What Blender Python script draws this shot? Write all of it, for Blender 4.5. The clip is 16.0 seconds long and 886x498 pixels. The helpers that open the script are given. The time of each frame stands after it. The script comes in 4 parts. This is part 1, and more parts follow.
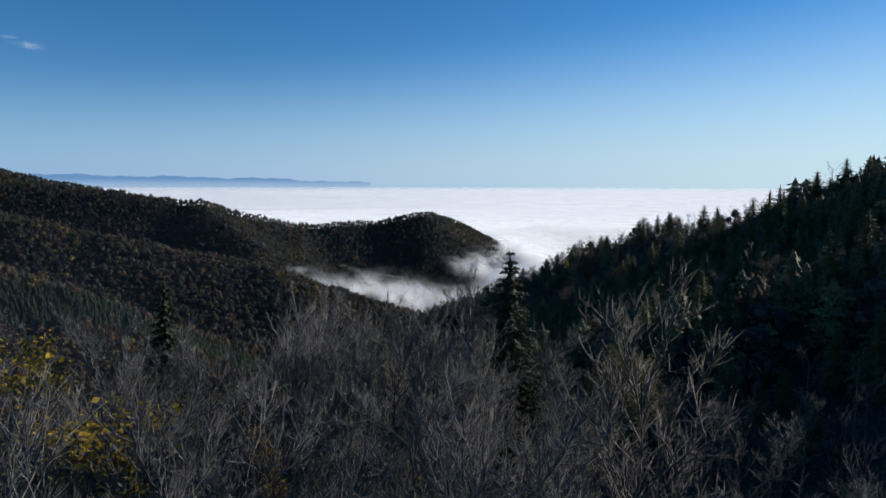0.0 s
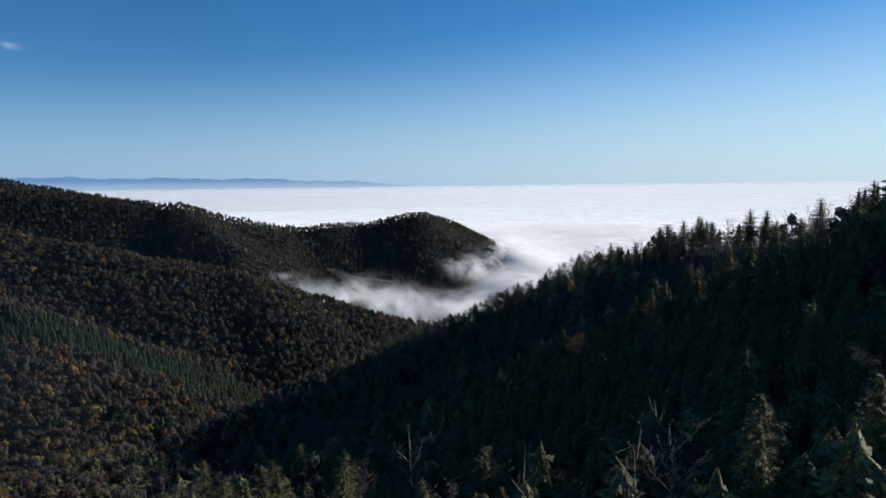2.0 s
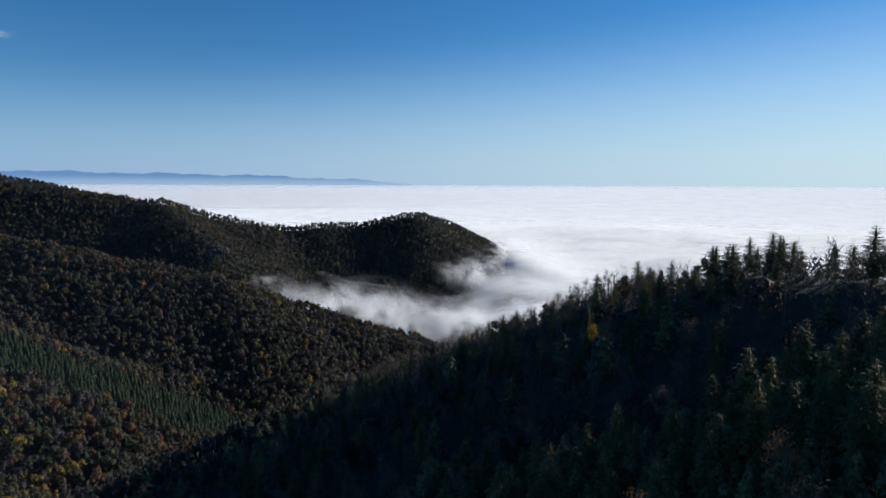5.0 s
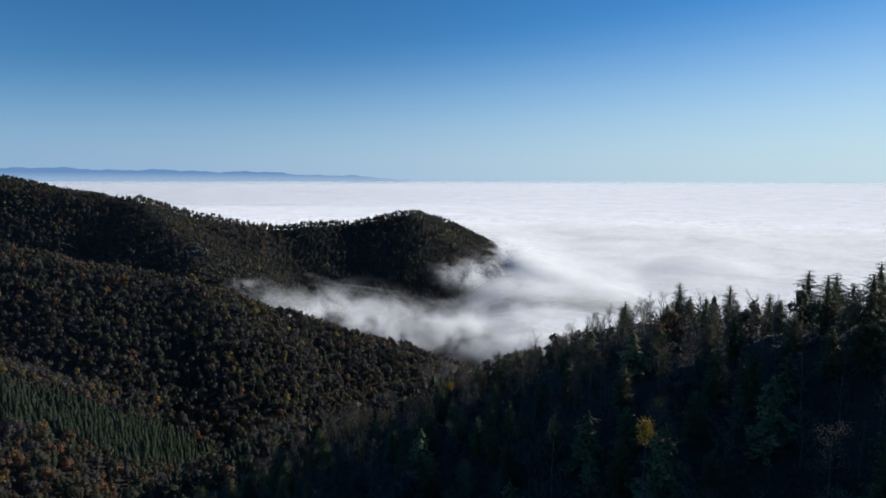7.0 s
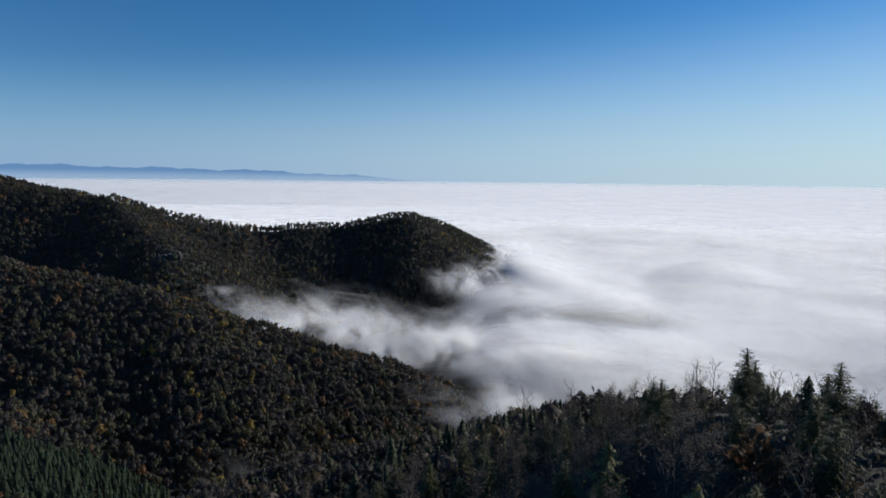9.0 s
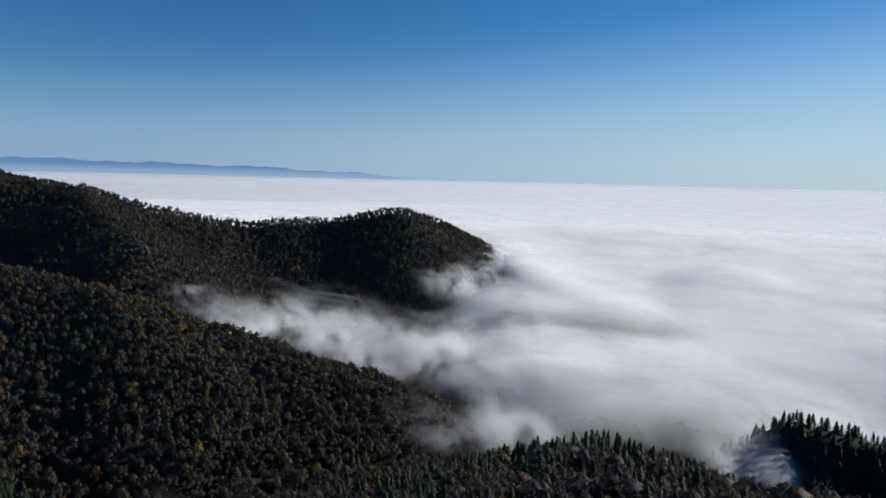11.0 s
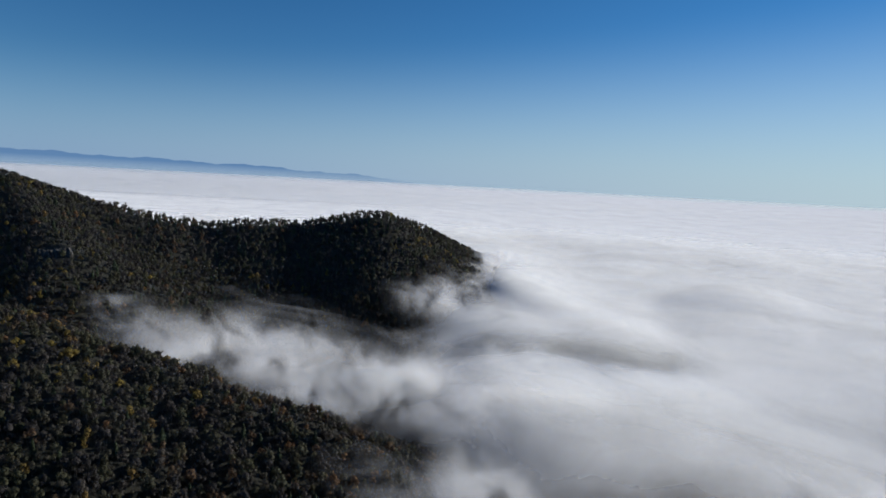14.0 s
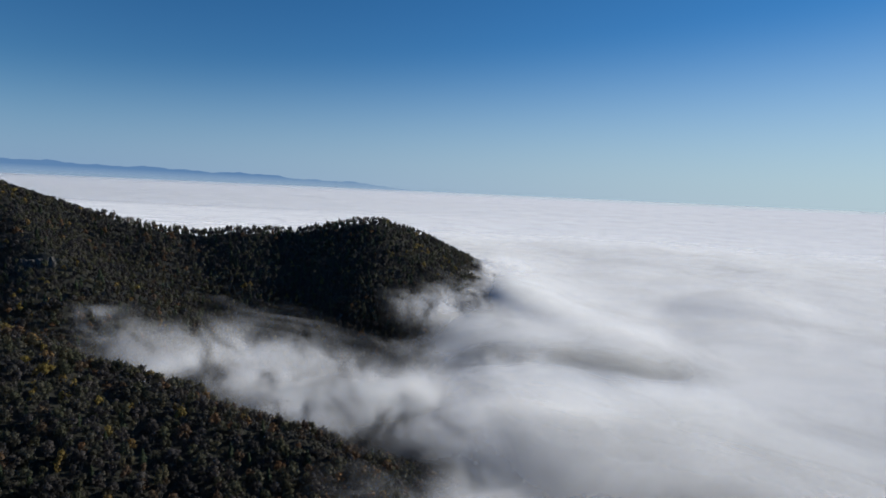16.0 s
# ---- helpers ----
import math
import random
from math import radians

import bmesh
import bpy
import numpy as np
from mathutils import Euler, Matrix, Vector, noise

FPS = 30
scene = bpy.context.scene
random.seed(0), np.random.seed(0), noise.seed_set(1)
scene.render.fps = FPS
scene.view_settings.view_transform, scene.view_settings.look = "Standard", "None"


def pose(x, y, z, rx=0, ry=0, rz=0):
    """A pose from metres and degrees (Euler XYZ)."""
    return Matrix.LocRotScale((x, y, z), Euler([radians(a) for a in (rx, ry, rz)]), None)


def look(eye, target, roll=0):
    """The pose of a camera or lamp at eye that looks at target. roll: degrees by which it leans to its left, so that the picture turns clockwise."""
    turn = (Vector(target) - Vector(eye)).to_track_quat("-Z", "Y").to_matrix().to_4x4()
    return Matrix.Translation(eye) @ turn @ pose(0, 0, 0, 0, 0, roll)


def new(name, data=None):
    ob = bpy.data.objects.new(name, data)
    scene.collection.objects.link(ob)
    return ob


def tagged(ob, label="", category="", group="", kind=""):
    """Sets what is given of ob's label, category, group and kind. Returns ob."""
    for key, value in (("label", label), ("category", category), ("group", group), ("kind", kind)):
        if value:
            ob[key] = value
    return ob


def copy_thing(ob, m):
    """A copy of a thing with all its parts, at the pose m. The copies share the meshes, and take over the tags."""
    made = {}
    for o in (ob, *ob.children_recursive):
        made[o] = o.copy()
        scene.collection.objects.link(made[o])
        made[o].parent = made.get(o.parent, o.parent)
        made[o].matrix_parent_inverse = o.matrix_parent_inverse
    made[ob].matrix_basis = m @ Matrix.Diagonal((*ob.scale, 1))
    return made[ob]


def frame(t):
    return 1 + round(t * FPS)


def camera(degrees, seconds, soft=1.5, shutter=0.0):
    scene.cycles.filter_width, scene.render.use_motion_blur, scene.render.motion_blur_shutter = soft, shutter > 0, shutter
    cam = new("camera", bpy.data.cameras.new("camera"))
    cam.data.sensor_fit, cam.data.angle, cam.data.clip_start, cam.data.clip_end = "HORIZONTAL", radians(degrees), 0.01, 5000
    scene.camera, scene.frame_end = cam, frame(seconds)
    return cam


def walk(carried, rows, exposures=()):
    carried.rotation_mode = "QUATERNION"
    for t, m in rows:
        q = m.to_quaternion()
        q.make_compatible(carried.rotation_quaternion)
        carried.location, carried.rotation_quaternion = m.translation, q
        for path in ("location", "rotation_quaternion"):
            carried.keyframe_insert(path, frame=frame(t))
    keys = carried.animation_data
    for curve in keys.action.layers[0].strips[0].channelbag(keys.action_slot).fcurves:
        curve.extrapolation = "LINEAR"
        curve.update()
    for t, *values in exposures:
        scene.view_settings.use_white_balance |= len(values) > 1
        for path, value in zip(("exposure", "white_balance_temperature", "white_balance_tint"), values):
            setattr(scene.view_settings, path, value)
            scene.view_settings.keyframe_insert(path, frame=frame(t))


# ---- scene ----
cam = camera(71.0, 16.0)
PATH = [
    (0, (5.002, 11.128, 303.947), (4.793, 13.107, 303.741), 0.1),
    (0.5, (5.776, 21.997, 303.461), (5.563, 23.975, 303.253), -0.3),
    (1, (5.527, 34.18, 303.577), (5.317, 36.158, 303.369), -0.5),
    (1.5, (6.432, 46.792, 304.052), (6.223, 48.77, 303.842), -0.6),
    (2, (7.771, 59.258, 304.85), (7.566, 61.236, 304.638), -0.7),
    (2.5, (9.112, 69.932, 305.437), (8.909, 71.91, 305.225), -0.4),
    (3, (9.901, 77.246, 305.247), (9.696, 79.224, 305.037), 0.1),
    (3.5, (10.012, 83.652, 304.557), (9.801, 85.63, 304.345), 0.2),
    (4, (10.021, 93.059, 304.328), (9.807, 95.036, 304.116), 0.3),
    (6.5, (9.014, 151.687, 303.957), (8.799, 153.663, 303.735), -0.0),
    (7, (10.324, 164.863, 303.861), (10.109, 166.839, 303.636), 0.1),
    (7.5, (11.205, 178.641, 304.085), (10.987, 180.617, 303.86), 0.3),
    (8, (12.297, 192.629, 304.704), (12.077, 194.604, 304.479), 0.5),
    (8.5, (13.371, 205.286, 304.598), (13.148, 207.26, 304.373), 0.6),
    (9, (15.098, 217.846, 304.142), (14.875, 219.821, 303.917), 0.6),
    (11.5, (22.794, 286.189, 295.466), (22.552, 288.161, 295.239), 1.9),
    (12, (24.646, 300.072, 294.506), (24.404, 302.044, 294.278), 2.6),
    (12.5, (26.735, 314.923, 294.036), (26.492, 316.896, 293.811), 2.6),
    (13, (29.069, 330.685, 293.878), (28.825, 332.657, 293.656), 2.9),
    (13.5, (31.381, 345.981, 293.818), (31.134, 347.954, 293.601), 3.1),
    (14, (33.421, 359.462, 293.807), (33.183, 361.437, 293.597), 3.0),
    (14.5, (34.249, 368.771, 293.378), (34.013, 370.747, 293.175), 2.9),
    (15, (33.56, 374.028, 292.673), (33.324, 376.004, 292.48), 2.4),
    (15.5, (32.164, 376.693, 291.898), (31.93, 378.671, 291.712), 2.4),
    (16, (30.531, 378.2, 291.144), (30.299, 380.178, 290.958), 2.6),
]
walk(cam, [(t, look(eye, target, roll)) for t, eye, target, roll in PATH], exposures=[(0, 0.15), (5, 0.12), (8, 0.03), (12, -0.14), (16, -0.22)])

# ---- world and sun ----
SUN_AZ, SUN_EL = radians(55), radians(17.5)
scene.cycles.transparent_max_bounces = 64
world = bpy.data.worlds.new("world")
scene.world = world
world.use_nodes = True
wn, wl = world.node_tree.nodes, world.node_tree.links
sky = wn.new("ShaderNodeTexSky")
sky.sky_type, sky.sun_disc = "NISHITA", False
sky.sun_elevation, sky.sun_rotation = SUN_EL, SUN_AZ
sky.altitude, sky.air_density, sky.dust_density, sky.ozone_density = 1500, 1.0, 0.0, 4.0
wn["Background"].inputs["Strength"].default_value = 0.100
# low haze over the fog: pale blue air towards the horizon
sky_co, sky_split, low_air, deep = (wn.new("ShaderNode" + k) for k in ("TexCoord", "SeparateXYZ", "MapRange", "Mix"))
wl.new(sky_co.outputs["Generated"], sky_split.inputs[0])
wl.new(sky_split.outputs["Z"], low_air.inputs["Value"])
low_air.interpolation_type = "SMOOTHSTEP"
low_air.inputs["From Min"].default_value = -0.03
low_air.inputs["To Min"].default_value, low_air.inputs["To Max"].default_value = 0.95, 0.0
# the haze is brighter, whiter and deeper towards the sun
sunward, depth_of_air, air_tint = wn.new("ShaderNodeMapRange"), wn.new("ShaderNodeMapRange"), wn.new("ShaderNodeMix")
sunward.inputs["From Min"].default_value, sunward.inputs["From Max"].default_value = -0.65, 0.55
wl.new(sky_split.outputs["X"], sunward.inputs["Value"])
depth_of_air.inputs["To Min"].default_value, depth_of_air.inputs["To Max"].default_value = 0.17, 0.30
wl.new(sunward.outputs[0], depth_of_air.inputs["Value"])
wl.new(depth_of_air.outputs[0], low_air.inputs["From Max"])
air_tint.data_type = "RGBA"
air_tint.inputs[6].default_value, air_tint.inputs[7].default_value = (2.35, 3.95, 6.4, 1), (5.1, 6.7, 7.7, 1)
wl.new(sunward.outputs[0], air_tint.inputs[0])
deep.data_type = "RGBA"
wl.new(low_air.outputs[0], deep.inputs[0])
blue, tint = wn.new("ShaderNodeHueSaturation"), wn.new("ShaderNodeMix")
blue.inputs["Saturation"].default_value = 1.22
wl.new(sky.outputs[0], blue.inputs["Color"])
tint.data_type, tint.blend_type = "RGBA", "MULTIPLY"
tint.inputs[0].default_value, tint.inputs[7].default_value = 1.0, (0.97, 0.97, 1.0, 1)
wl.new(blue.outputs[0], tint.inputs[6])
wl.new(tint.outputs[2], deep.inputs[6])
wl.new(air_tint.outputs[2], deep.inputs[7])
wl.new(deep.outputs[2], wn["Background"].inputs["Color"])
sun_data = bpy.data.lights.new("sun", "SUN")
sun_data.energy, sun_data.angle, sun_data.color = 5.0, radians(0.53), (1.0, 0.945, 0.86)
sun = new("sun", sun_data)
sun.matrix_world = look((0, 0, 900), (-math.sin(SUN_AZ) * math.cos(SUN_EL), -math.cos(SUN_AZ) * math.cos(SUN_EL), 900 - math.sin(SUN_EL)))


# ---- materials ----
def material(name):
    m = bpy.data.materials.new(name)
    m.use_nodes = True
    nt = m.node_tree
    return m, nt, nt.nodes["Principled BSDF"]


def node(nt, kind, **settings):
    n = nt.nodes.new(kind)
    for key, value in settings.items():
        if key in n.inputs:
            n.inputs[key].default_value = value
    return n


def ramp(nt, source, stops):
    r = nt.nodes.new("ShaderNodeValToRGB")
    while len(r.color_ramp.elements) < len(stops):
        r.color_ramp.elements.new(0.5)
    for e, (at, colour) in zip(r.color_ramp.elements, stops):
        e.position, e.color = at, (*colour, 1)
    nt.links.new(source, r.inputs[0])
    return r.outputs["Color"]


def foliage(name, stops, per_island=True, glow=0.25, rough=0.75, spread=0.35, soft=0.0, airy=0.0, lace=1.1):
    """Leaves or needles: each tree or spray takes its own shade, and some light comes through."""
    m, nt, p = material(name)
    geo, info = nt.nodes.new("ShaderNodeNewGeometry"), nt.nodes.new("ShaderNodeObjectInfo")
    tone = nt.nodes.new("ShaderNodeAttribute")
    tone.attribute_name = "tone"
    base = ramp(nt, tone.outputs["Fac"] if per_island else info.outputs["Random"], stops)
    vary = node(nt, "ShaderNodeMapRange")
    vary.inputs["To Min"].default_value, vary.inputs["To Max"].default_value = 1 - spread, 1 + spread
    nt.links.new(geo.outputs["Random Per Island"], vary.inputs["Value"])
    noise_tex = node(nt, "ShaderNodeTexNoise", Scale=1.5, Detail=5, Roughness=0.65)
    co = nt.nodes.new("ShaderNodeTexCoord")
    nt.links.new(co.outputs["Object"], noise_tex.inputs["Vector"])
    grain = node(nt, "ShaderNodeMapRange")
    grain.inputs["From Min"].default_value, grain.inputs["From Max"].default_value = 0.3, 0.7
    grain.inputs["To Min"].default_value, grain.inputs["To Max"].default_value = 1 - 1.4 * spread, 1 + 1.4 * spread
    nt.links.new(noise_tex.outputs["Fac"], grain.inputs["Value"])
    both = nt.nodes.new("ShaderNodeMath")
    both.operation = "MULTIPLY"
    nt.links.new(vary.outputs[0], both.inputs[0])
    nt.links.new(grain.outputs[0], both.inputs[1])
    hue = nt.nodes.new("ShaderNodeHueSaturation")
    nt.links.new(base, hue.inputs["Color"])
    nt.links.new(both.outputs[0], hue.inputs["Value"])
    nt.links.new(hue.outputs[0], p.inputs["Base Color"])
    p.inputs["Roughness"].default_value = rough
    leaf_bump = node(nt, "ShaderNodeBump", Strength=0.5, Distance=0.4)
    nt.links.new(noise_tex.outputs["Fac"], leaf_bump.inputs["Height"])
    # a spray of leaves faces many ways at once: its shading leans to the open sky
    lean = nt.nodes.new("ShaderNodeVectorMath")
    lean.inputs[1].default_value = (0.0, 0.0, soft)
    nt.links.new(leaf_bump.outputs[0], lean.inputs[0])
    facing = nt.nodes.new("ShaderNodeVectorMath")
    facing.operation = "NORMALIZE"
    nt.links.new(lean.outputs[0], facing.inputs[0])
    nt.links.new(facing.outputs[0], p.inputs["Normal"])
    p.inputs["Specular IOR Level"].default_value = 0.25
    through_leaf = nt.nodes.new("ShaderNodeBsdfTranslucent")
    nt.links.new(hue.outputs[0], through_leaf.inputs["Color"])
    mix = nt.nodes.new("ShaderNodeMixShader")
    mix.inputs[0].default_value = glow
    nt.links.new(p.outputs[0], mix.inputs[1])
    nt.links.new(through_leaf.outputs[0], mix.inputs[2])
    out = mix.outputs[0]
    if airy:
        # thin late-autumn crowns: the sky shows through between twigs and leaves
        gaps_between = node(nt, "ShaderNodeTexNoise", Scale=lace, Detail=3, Roughness=0.7)
        nt.links.new(co.outputs["Object"], gaps_between.inputs["Vector"])
        holes = node(nt, "ShaderNodeMapRange")
        holes.inputs["From Min"].default_value, holes.inputs["From Max"].default_value = 0.40 + 0.2 * airy, 0.46 + 0.2 * airy
        nt.links.new(gaps_between.outputs["Fac"], holes.inputs["Value"])
        clear, lacy = nt.nodes.new("ShaderNodeBsdfTransparent"), nt.nodes.new("ShaderNodeMixShader")
        nt.links.new(holes.outputs[0], lacy.inputs[0])
        nt.links.new(clear.outputs[0], lacy.inputs[1])
        nt.links.new(out, lacy.inputs[2])
        out = lacy.outputs[0]
    nt.links.new(out, nt.nodes["Material Output"].inputs["Surface"])
    return m


def bark(name, dark, light, scale=3.0):
    m, nt, p = material(name)
    co, info = nt.nodes.new("ShaderNodeTexCoord"), nt.nodes.new("ShaderNodeObjectInfo")
    n1, n2 = node(nt, "ShaderNodeTexNoise", Scale=scale, Detail=6), node(nt, "ShaderNodeTexNoise", Scale=scale * 9, Detail=4)
    for n in (n1, n2):
        nt.links.new(co.outputs["Object"], n.inputs["Vector"])
    nt.links.new(ramp(nt, n1.outputs["Fac"], [(0.35, dark), (0.65, light)]), p.inputs["Base Color"])
    bump = node(nt, "ShaderNodeBump", Strength=0.6, Distance=0.03)
    nt.links.new(n2.outputs["Fac"], bump.inputs["Height"])
    nt.links.new(bump.outputs[0], p.inputs["Normal"])
    p.inputs["Roughness"].default_value = 0.85
    return m


SPRUCE = foliage("spruce_needles", [(0.0, (0.074, 0.077, 0.027)), (0.5, (0.096, 0.098, 0.033)), (1.0, (0.119, 0.119, 0.040))], per_island=False, glow=0.15, spread=0.3, soft=0.4, airy=0.12, lace=3.2)
# first half of the ramp is lifted: haze over the shaded slope, painted in
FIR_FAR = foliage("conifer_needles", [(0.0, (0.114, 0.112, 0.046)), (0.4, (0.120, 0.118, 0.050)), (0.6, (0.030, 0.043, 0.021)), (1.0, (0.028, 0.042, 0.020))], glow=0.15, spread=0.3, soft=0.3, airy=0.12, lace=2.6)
PLANTED = foliage("planted_needles", [(0.0, (0.026, 0.044, 0.024)), (1.0, (0.034, 0.054, 0.028))], glow=0.15, spread=0.14, soft=1.3, airy=0.12, lace=1.6)
FIR = foliage("fir_needles", [(0.0, (0.069, 0.073, 0.030)), (0.5, (0.088, 0.089, 0.035)), (1.0, (0.108, 0.109, 0.042))], per_island=False, glow=0.12, spread=0.3, soft=0.3, airy=0.12, lace=3.2)
AUTUMN = foliage("autumn_leaves", [(0.0, (0.026, 0.025, 0.024)), (0.16, (0.042, 0.039, 0.038)), (0.36, (0.068, 0.059, 0.053)), (0.55, (0.057, 0.060, 0.032)), (0.8, (0.094, 0.059, 0.035)), (0.92, (0.142, 0.076, 0.034)), (1.0, (0.200, 0.153, 0.035))], glow=0.35, spread=0.2, soft=0.75, airy=0.22)
BROWN = foliage("withered_leaves", [(0.0, (0.078, 0.066, 0.056)), (0.7, (0.118, 0.090, 0.068)), (1.0, (0.160, 0.109, 0.066))], per_island=False, glow=0.2)
BARK_PALE = bark("pale_bark", (0.040, 0.037, 0.034), (0.170, 0.161, 0.148))
YELLOW = foliage("yellow_leaves", [(0.0, (0.30, 0.21, 0.03)), (1.0, (0.40, 0.27, 0.03))], per_island=False, glow=0.4)
NEAR_FIR = foliage("near_fir_needles", [(0.0, (0.030, 0.034, 0.017)), (1.0, (0.040, 0.044, 0.022))], per_island=False, glow=0.12, spread=0.3, soft=0.3)
OLIVE = foliage("olive_leaves", [(0.0, (0.070, 0.074, 0.026)), (1.0, (0.105, 0.100, 0.034))], per_island=False, glow=0.4)
RUST = foliage("rust_leaves", [(0.0, (0.15, 0.066, 0.034)), (1.0, (0.22, 0.095, 0.04))], per_island=False, glow=0.35)
BARK_GREY = bark("grey_bark", (0.034, 0.031, 0.028), (0.130, 0.122, 0.110))
BARK_DARK = bark("dark_bark", (0.045, 0.038, 0.033), (0.110, 0.094, 0.080))


def ground_material():
    m, nt, p = material("forest_floor")
    co = nt.nodes.new("ShaderNodeTexCoord")
    big, fine = node(nt, "ShaderNodeTexNoise", Scale=0.02, Detail=5), node(nt, "ShaderNodeTexNoise", Scale=0.6, Detail=8, Roughness=0.7)
    for n in (big, fine):
        nt.links.new(co.outputs["Object"], n.inputs["Vector"])
    litter = ramp(nt, fine.outputs["Fac"], [(0.3, (0.010, 0.009, 0.008)), (0.55, (0.019, 0.016, 0.013)), (0.75, (0.032, 0.026, 0.019))])
    moss = ramp(nt, fine.outputs["Fac"], [(0.3, (0.009, 0.012, 0.007)), (0.7, (0.022, 0.027, 0.013))])
    mix = nt.nodes.new("ShaderNodeMix")
    mix.data_type = "RGBA"
    nt.links.new(big.outputs["Fac"], mix.inputs[0])
    nt.links.new(litter, mix.inputs[6])
    nt.links.new(moss, mix.inputs[7])
    nt.links.new(mix.outputs[2], p.inputs["Base Color"])
    bump = node(nt, "ShaderNodeBump", Strength=0.8, Distance=0.6)
    nt.links.new(fine.outputs["Fac"], bump.inputs["Height"])
    nt.links.new(bump.outputs[0], p.inputs["Normal"])
    p.inputs["Roughness"].default_value = 0.95
    return m


def fog_material(name, cover, scale, low, high, seed=0.0, stretch=(1.0, 1.0, 1.0), relief=0.1, through_it=0.15, evened=1.0):
    """Mist: white droplets that scatter light, thinning out where the noise is low. The mesh attribute 'thin' takes it away at the edges."""
    m, nt, p = material(name)
    nt.nodes.remove(p)
    co = nt.nodes.new("ShaderNodeTexCoord")
    place = nt.nodes.new("ShaderNodeMapping")
    place.inputs["Location"].default_value, place.inputs["Scale"].default_value = (seed, seed * 0.7, seed * 1.3), stretch
    nt.links.new(co.outputs["Object"], place.inputs["Vector"])
    n = node(nt, "ShaderNodeTexNoise", Scale=scale, Detail=6, Roughness=0.56, Distortion=0.7)
    nt.links.new(place.outputs[0], n.inputs["Vector"])
    edge = node(nt, "ShaderNodeMapRange")
    edge.interpolation_type = "SMOOTHSTEP"
    edge.inputs["From Min"].default_value, edge.inputs["From Max"].default_value = low, high
    edge.inputs["To Max"].default_value = cover
    thin = nt.nodes.new("ShaderNodeAttribute")
    thin.attribute_name = "thin"
    lift = nt.nodes.new("ShaderNodeMath")
    lift.operation = "ADD"
    nt.links.new(n.outputs["Fac"], lift.inputs[0])
    nt.links.new(thin.outputs["Fac"], lift.inputs[1])
    nt.links.new(lift.outputs[0], edge.inputs["Value"])
    white, back, clear = nt.nodes.new("ShaderNodeBsdfDiffuse"), nt.nodes.new("ShaderNodeBsdfTranslucent"), nt.nodes.new("ShaderNodeBsdfTransparent")
    for b in (white, back):
        b.inputs["Color"].default_value = (0.935, 0.957, 0.985, 1)
    body = nt.nodes.new("ShaderNodeMixShader")
    body.inputs[0].default_value = through_it
    nt.links.new(white.outputs[0], body.inputs[1])
    nt.links.new(back.outputs[0], body.inputs[2])
    puff = node(nt, "ShaderNodeTexNoise", Scale=scale * 1.3, Detail=5, Roughness=0.5)
    nt.links.new(place.outputs[0], puff.inputs["Vector"])
    swell = node(nt, "ShaderNodeBump", Strength=relief, Distance=10.0)
    nt.links.new(puff.outputs["Fac"], swell.inputs["Height"])
    # light wanders inside the mist, so that its slopes hardly shade
    calm = nt.nodes.new("ShaderNodeVectorMath")
    calm.inputs[1].default_value = (0.58 * evened, 0.41 * evened, 1.55 * evened)
    nt.links.new(swell.outputs[0], calm.inputs[0])
    even = nt.nodes.new("ShaderNodeVectorMath")
    even.operation = "NORMALIZE"
    nt.links.new(calm.outputs[0], even.inputs[0])
    nt.links.new(even.outputs[0], white.inputs["Normal"])
    mix = nt.nodes.new("ShaderNodeMixShader")
    veil = nt.nodes.new("ShaderNodeAttribute")
    veil.attribute_name = "veil"
    cover_by = nt.nodes.new("ShaderNodeMath")
    cover_by.operation = "MULTIPLY"
    nt.links.new(edge.outputs[0], cover_by.inputs[0])
    nt.links.new(veil.outputs["Fac"], cover_by.inputs[1])
    nt.links.new(cover_by.outputs[0], mix.inputs[0])
    nt.links.new(clear.outputs[0], mix.inputs[1])
    nt.links.new(body.outputs[0], mix.inputs[2])
    nt.links.new(mix.outputs[0], nt.nodes["Material Output"].inputs["Surface"])
    return m


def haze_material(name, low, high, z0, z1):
    """Mountains so far off that only blue air light is left of them: a glow, painted by height."""
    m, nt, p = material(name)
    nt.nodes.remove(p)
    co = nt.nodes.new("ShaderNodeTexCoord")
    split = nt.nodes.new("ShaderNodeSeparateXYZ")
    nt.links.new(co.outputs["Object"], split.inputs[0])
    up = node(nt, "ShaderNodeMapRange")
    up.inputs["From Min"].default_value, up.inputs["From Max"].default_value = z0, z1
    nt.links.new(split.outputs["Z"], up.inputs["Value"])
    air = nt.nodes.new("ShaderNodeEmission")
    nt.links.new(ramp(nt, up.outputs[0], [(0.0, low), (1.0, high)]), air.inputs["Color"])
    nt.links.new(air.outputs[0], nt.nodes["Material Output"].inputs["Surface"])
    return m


# ---- building blocks ----
def mesh_object(name, verts, faces, mat, parent=None, label="", tones=None, attr="tone", smooth=False):
    me = bpy.data.meshes.new(name)
    me.from_pydata(np.asarray(verts).tolist() if not isinstance(verts, list) else verts, [], faces if isinstance(faces, list) else faces.tolist())
    me.materials.append(mat)
    if tones is not None:
        layer = me.attributes.new(attr, "FLOAT", "POINT")
        layer.data.foreach_set("value", np.asarray(tones, np.float32))
    if smooth:
        me.polygons.foreach_set("use_smooth", np.ones(len(me.polygons), bool))
    me.update()
    ob = new(name, me)
    if parent:
        ob.parent = parent
    if label:
        tagged(ob, label)
    return ob


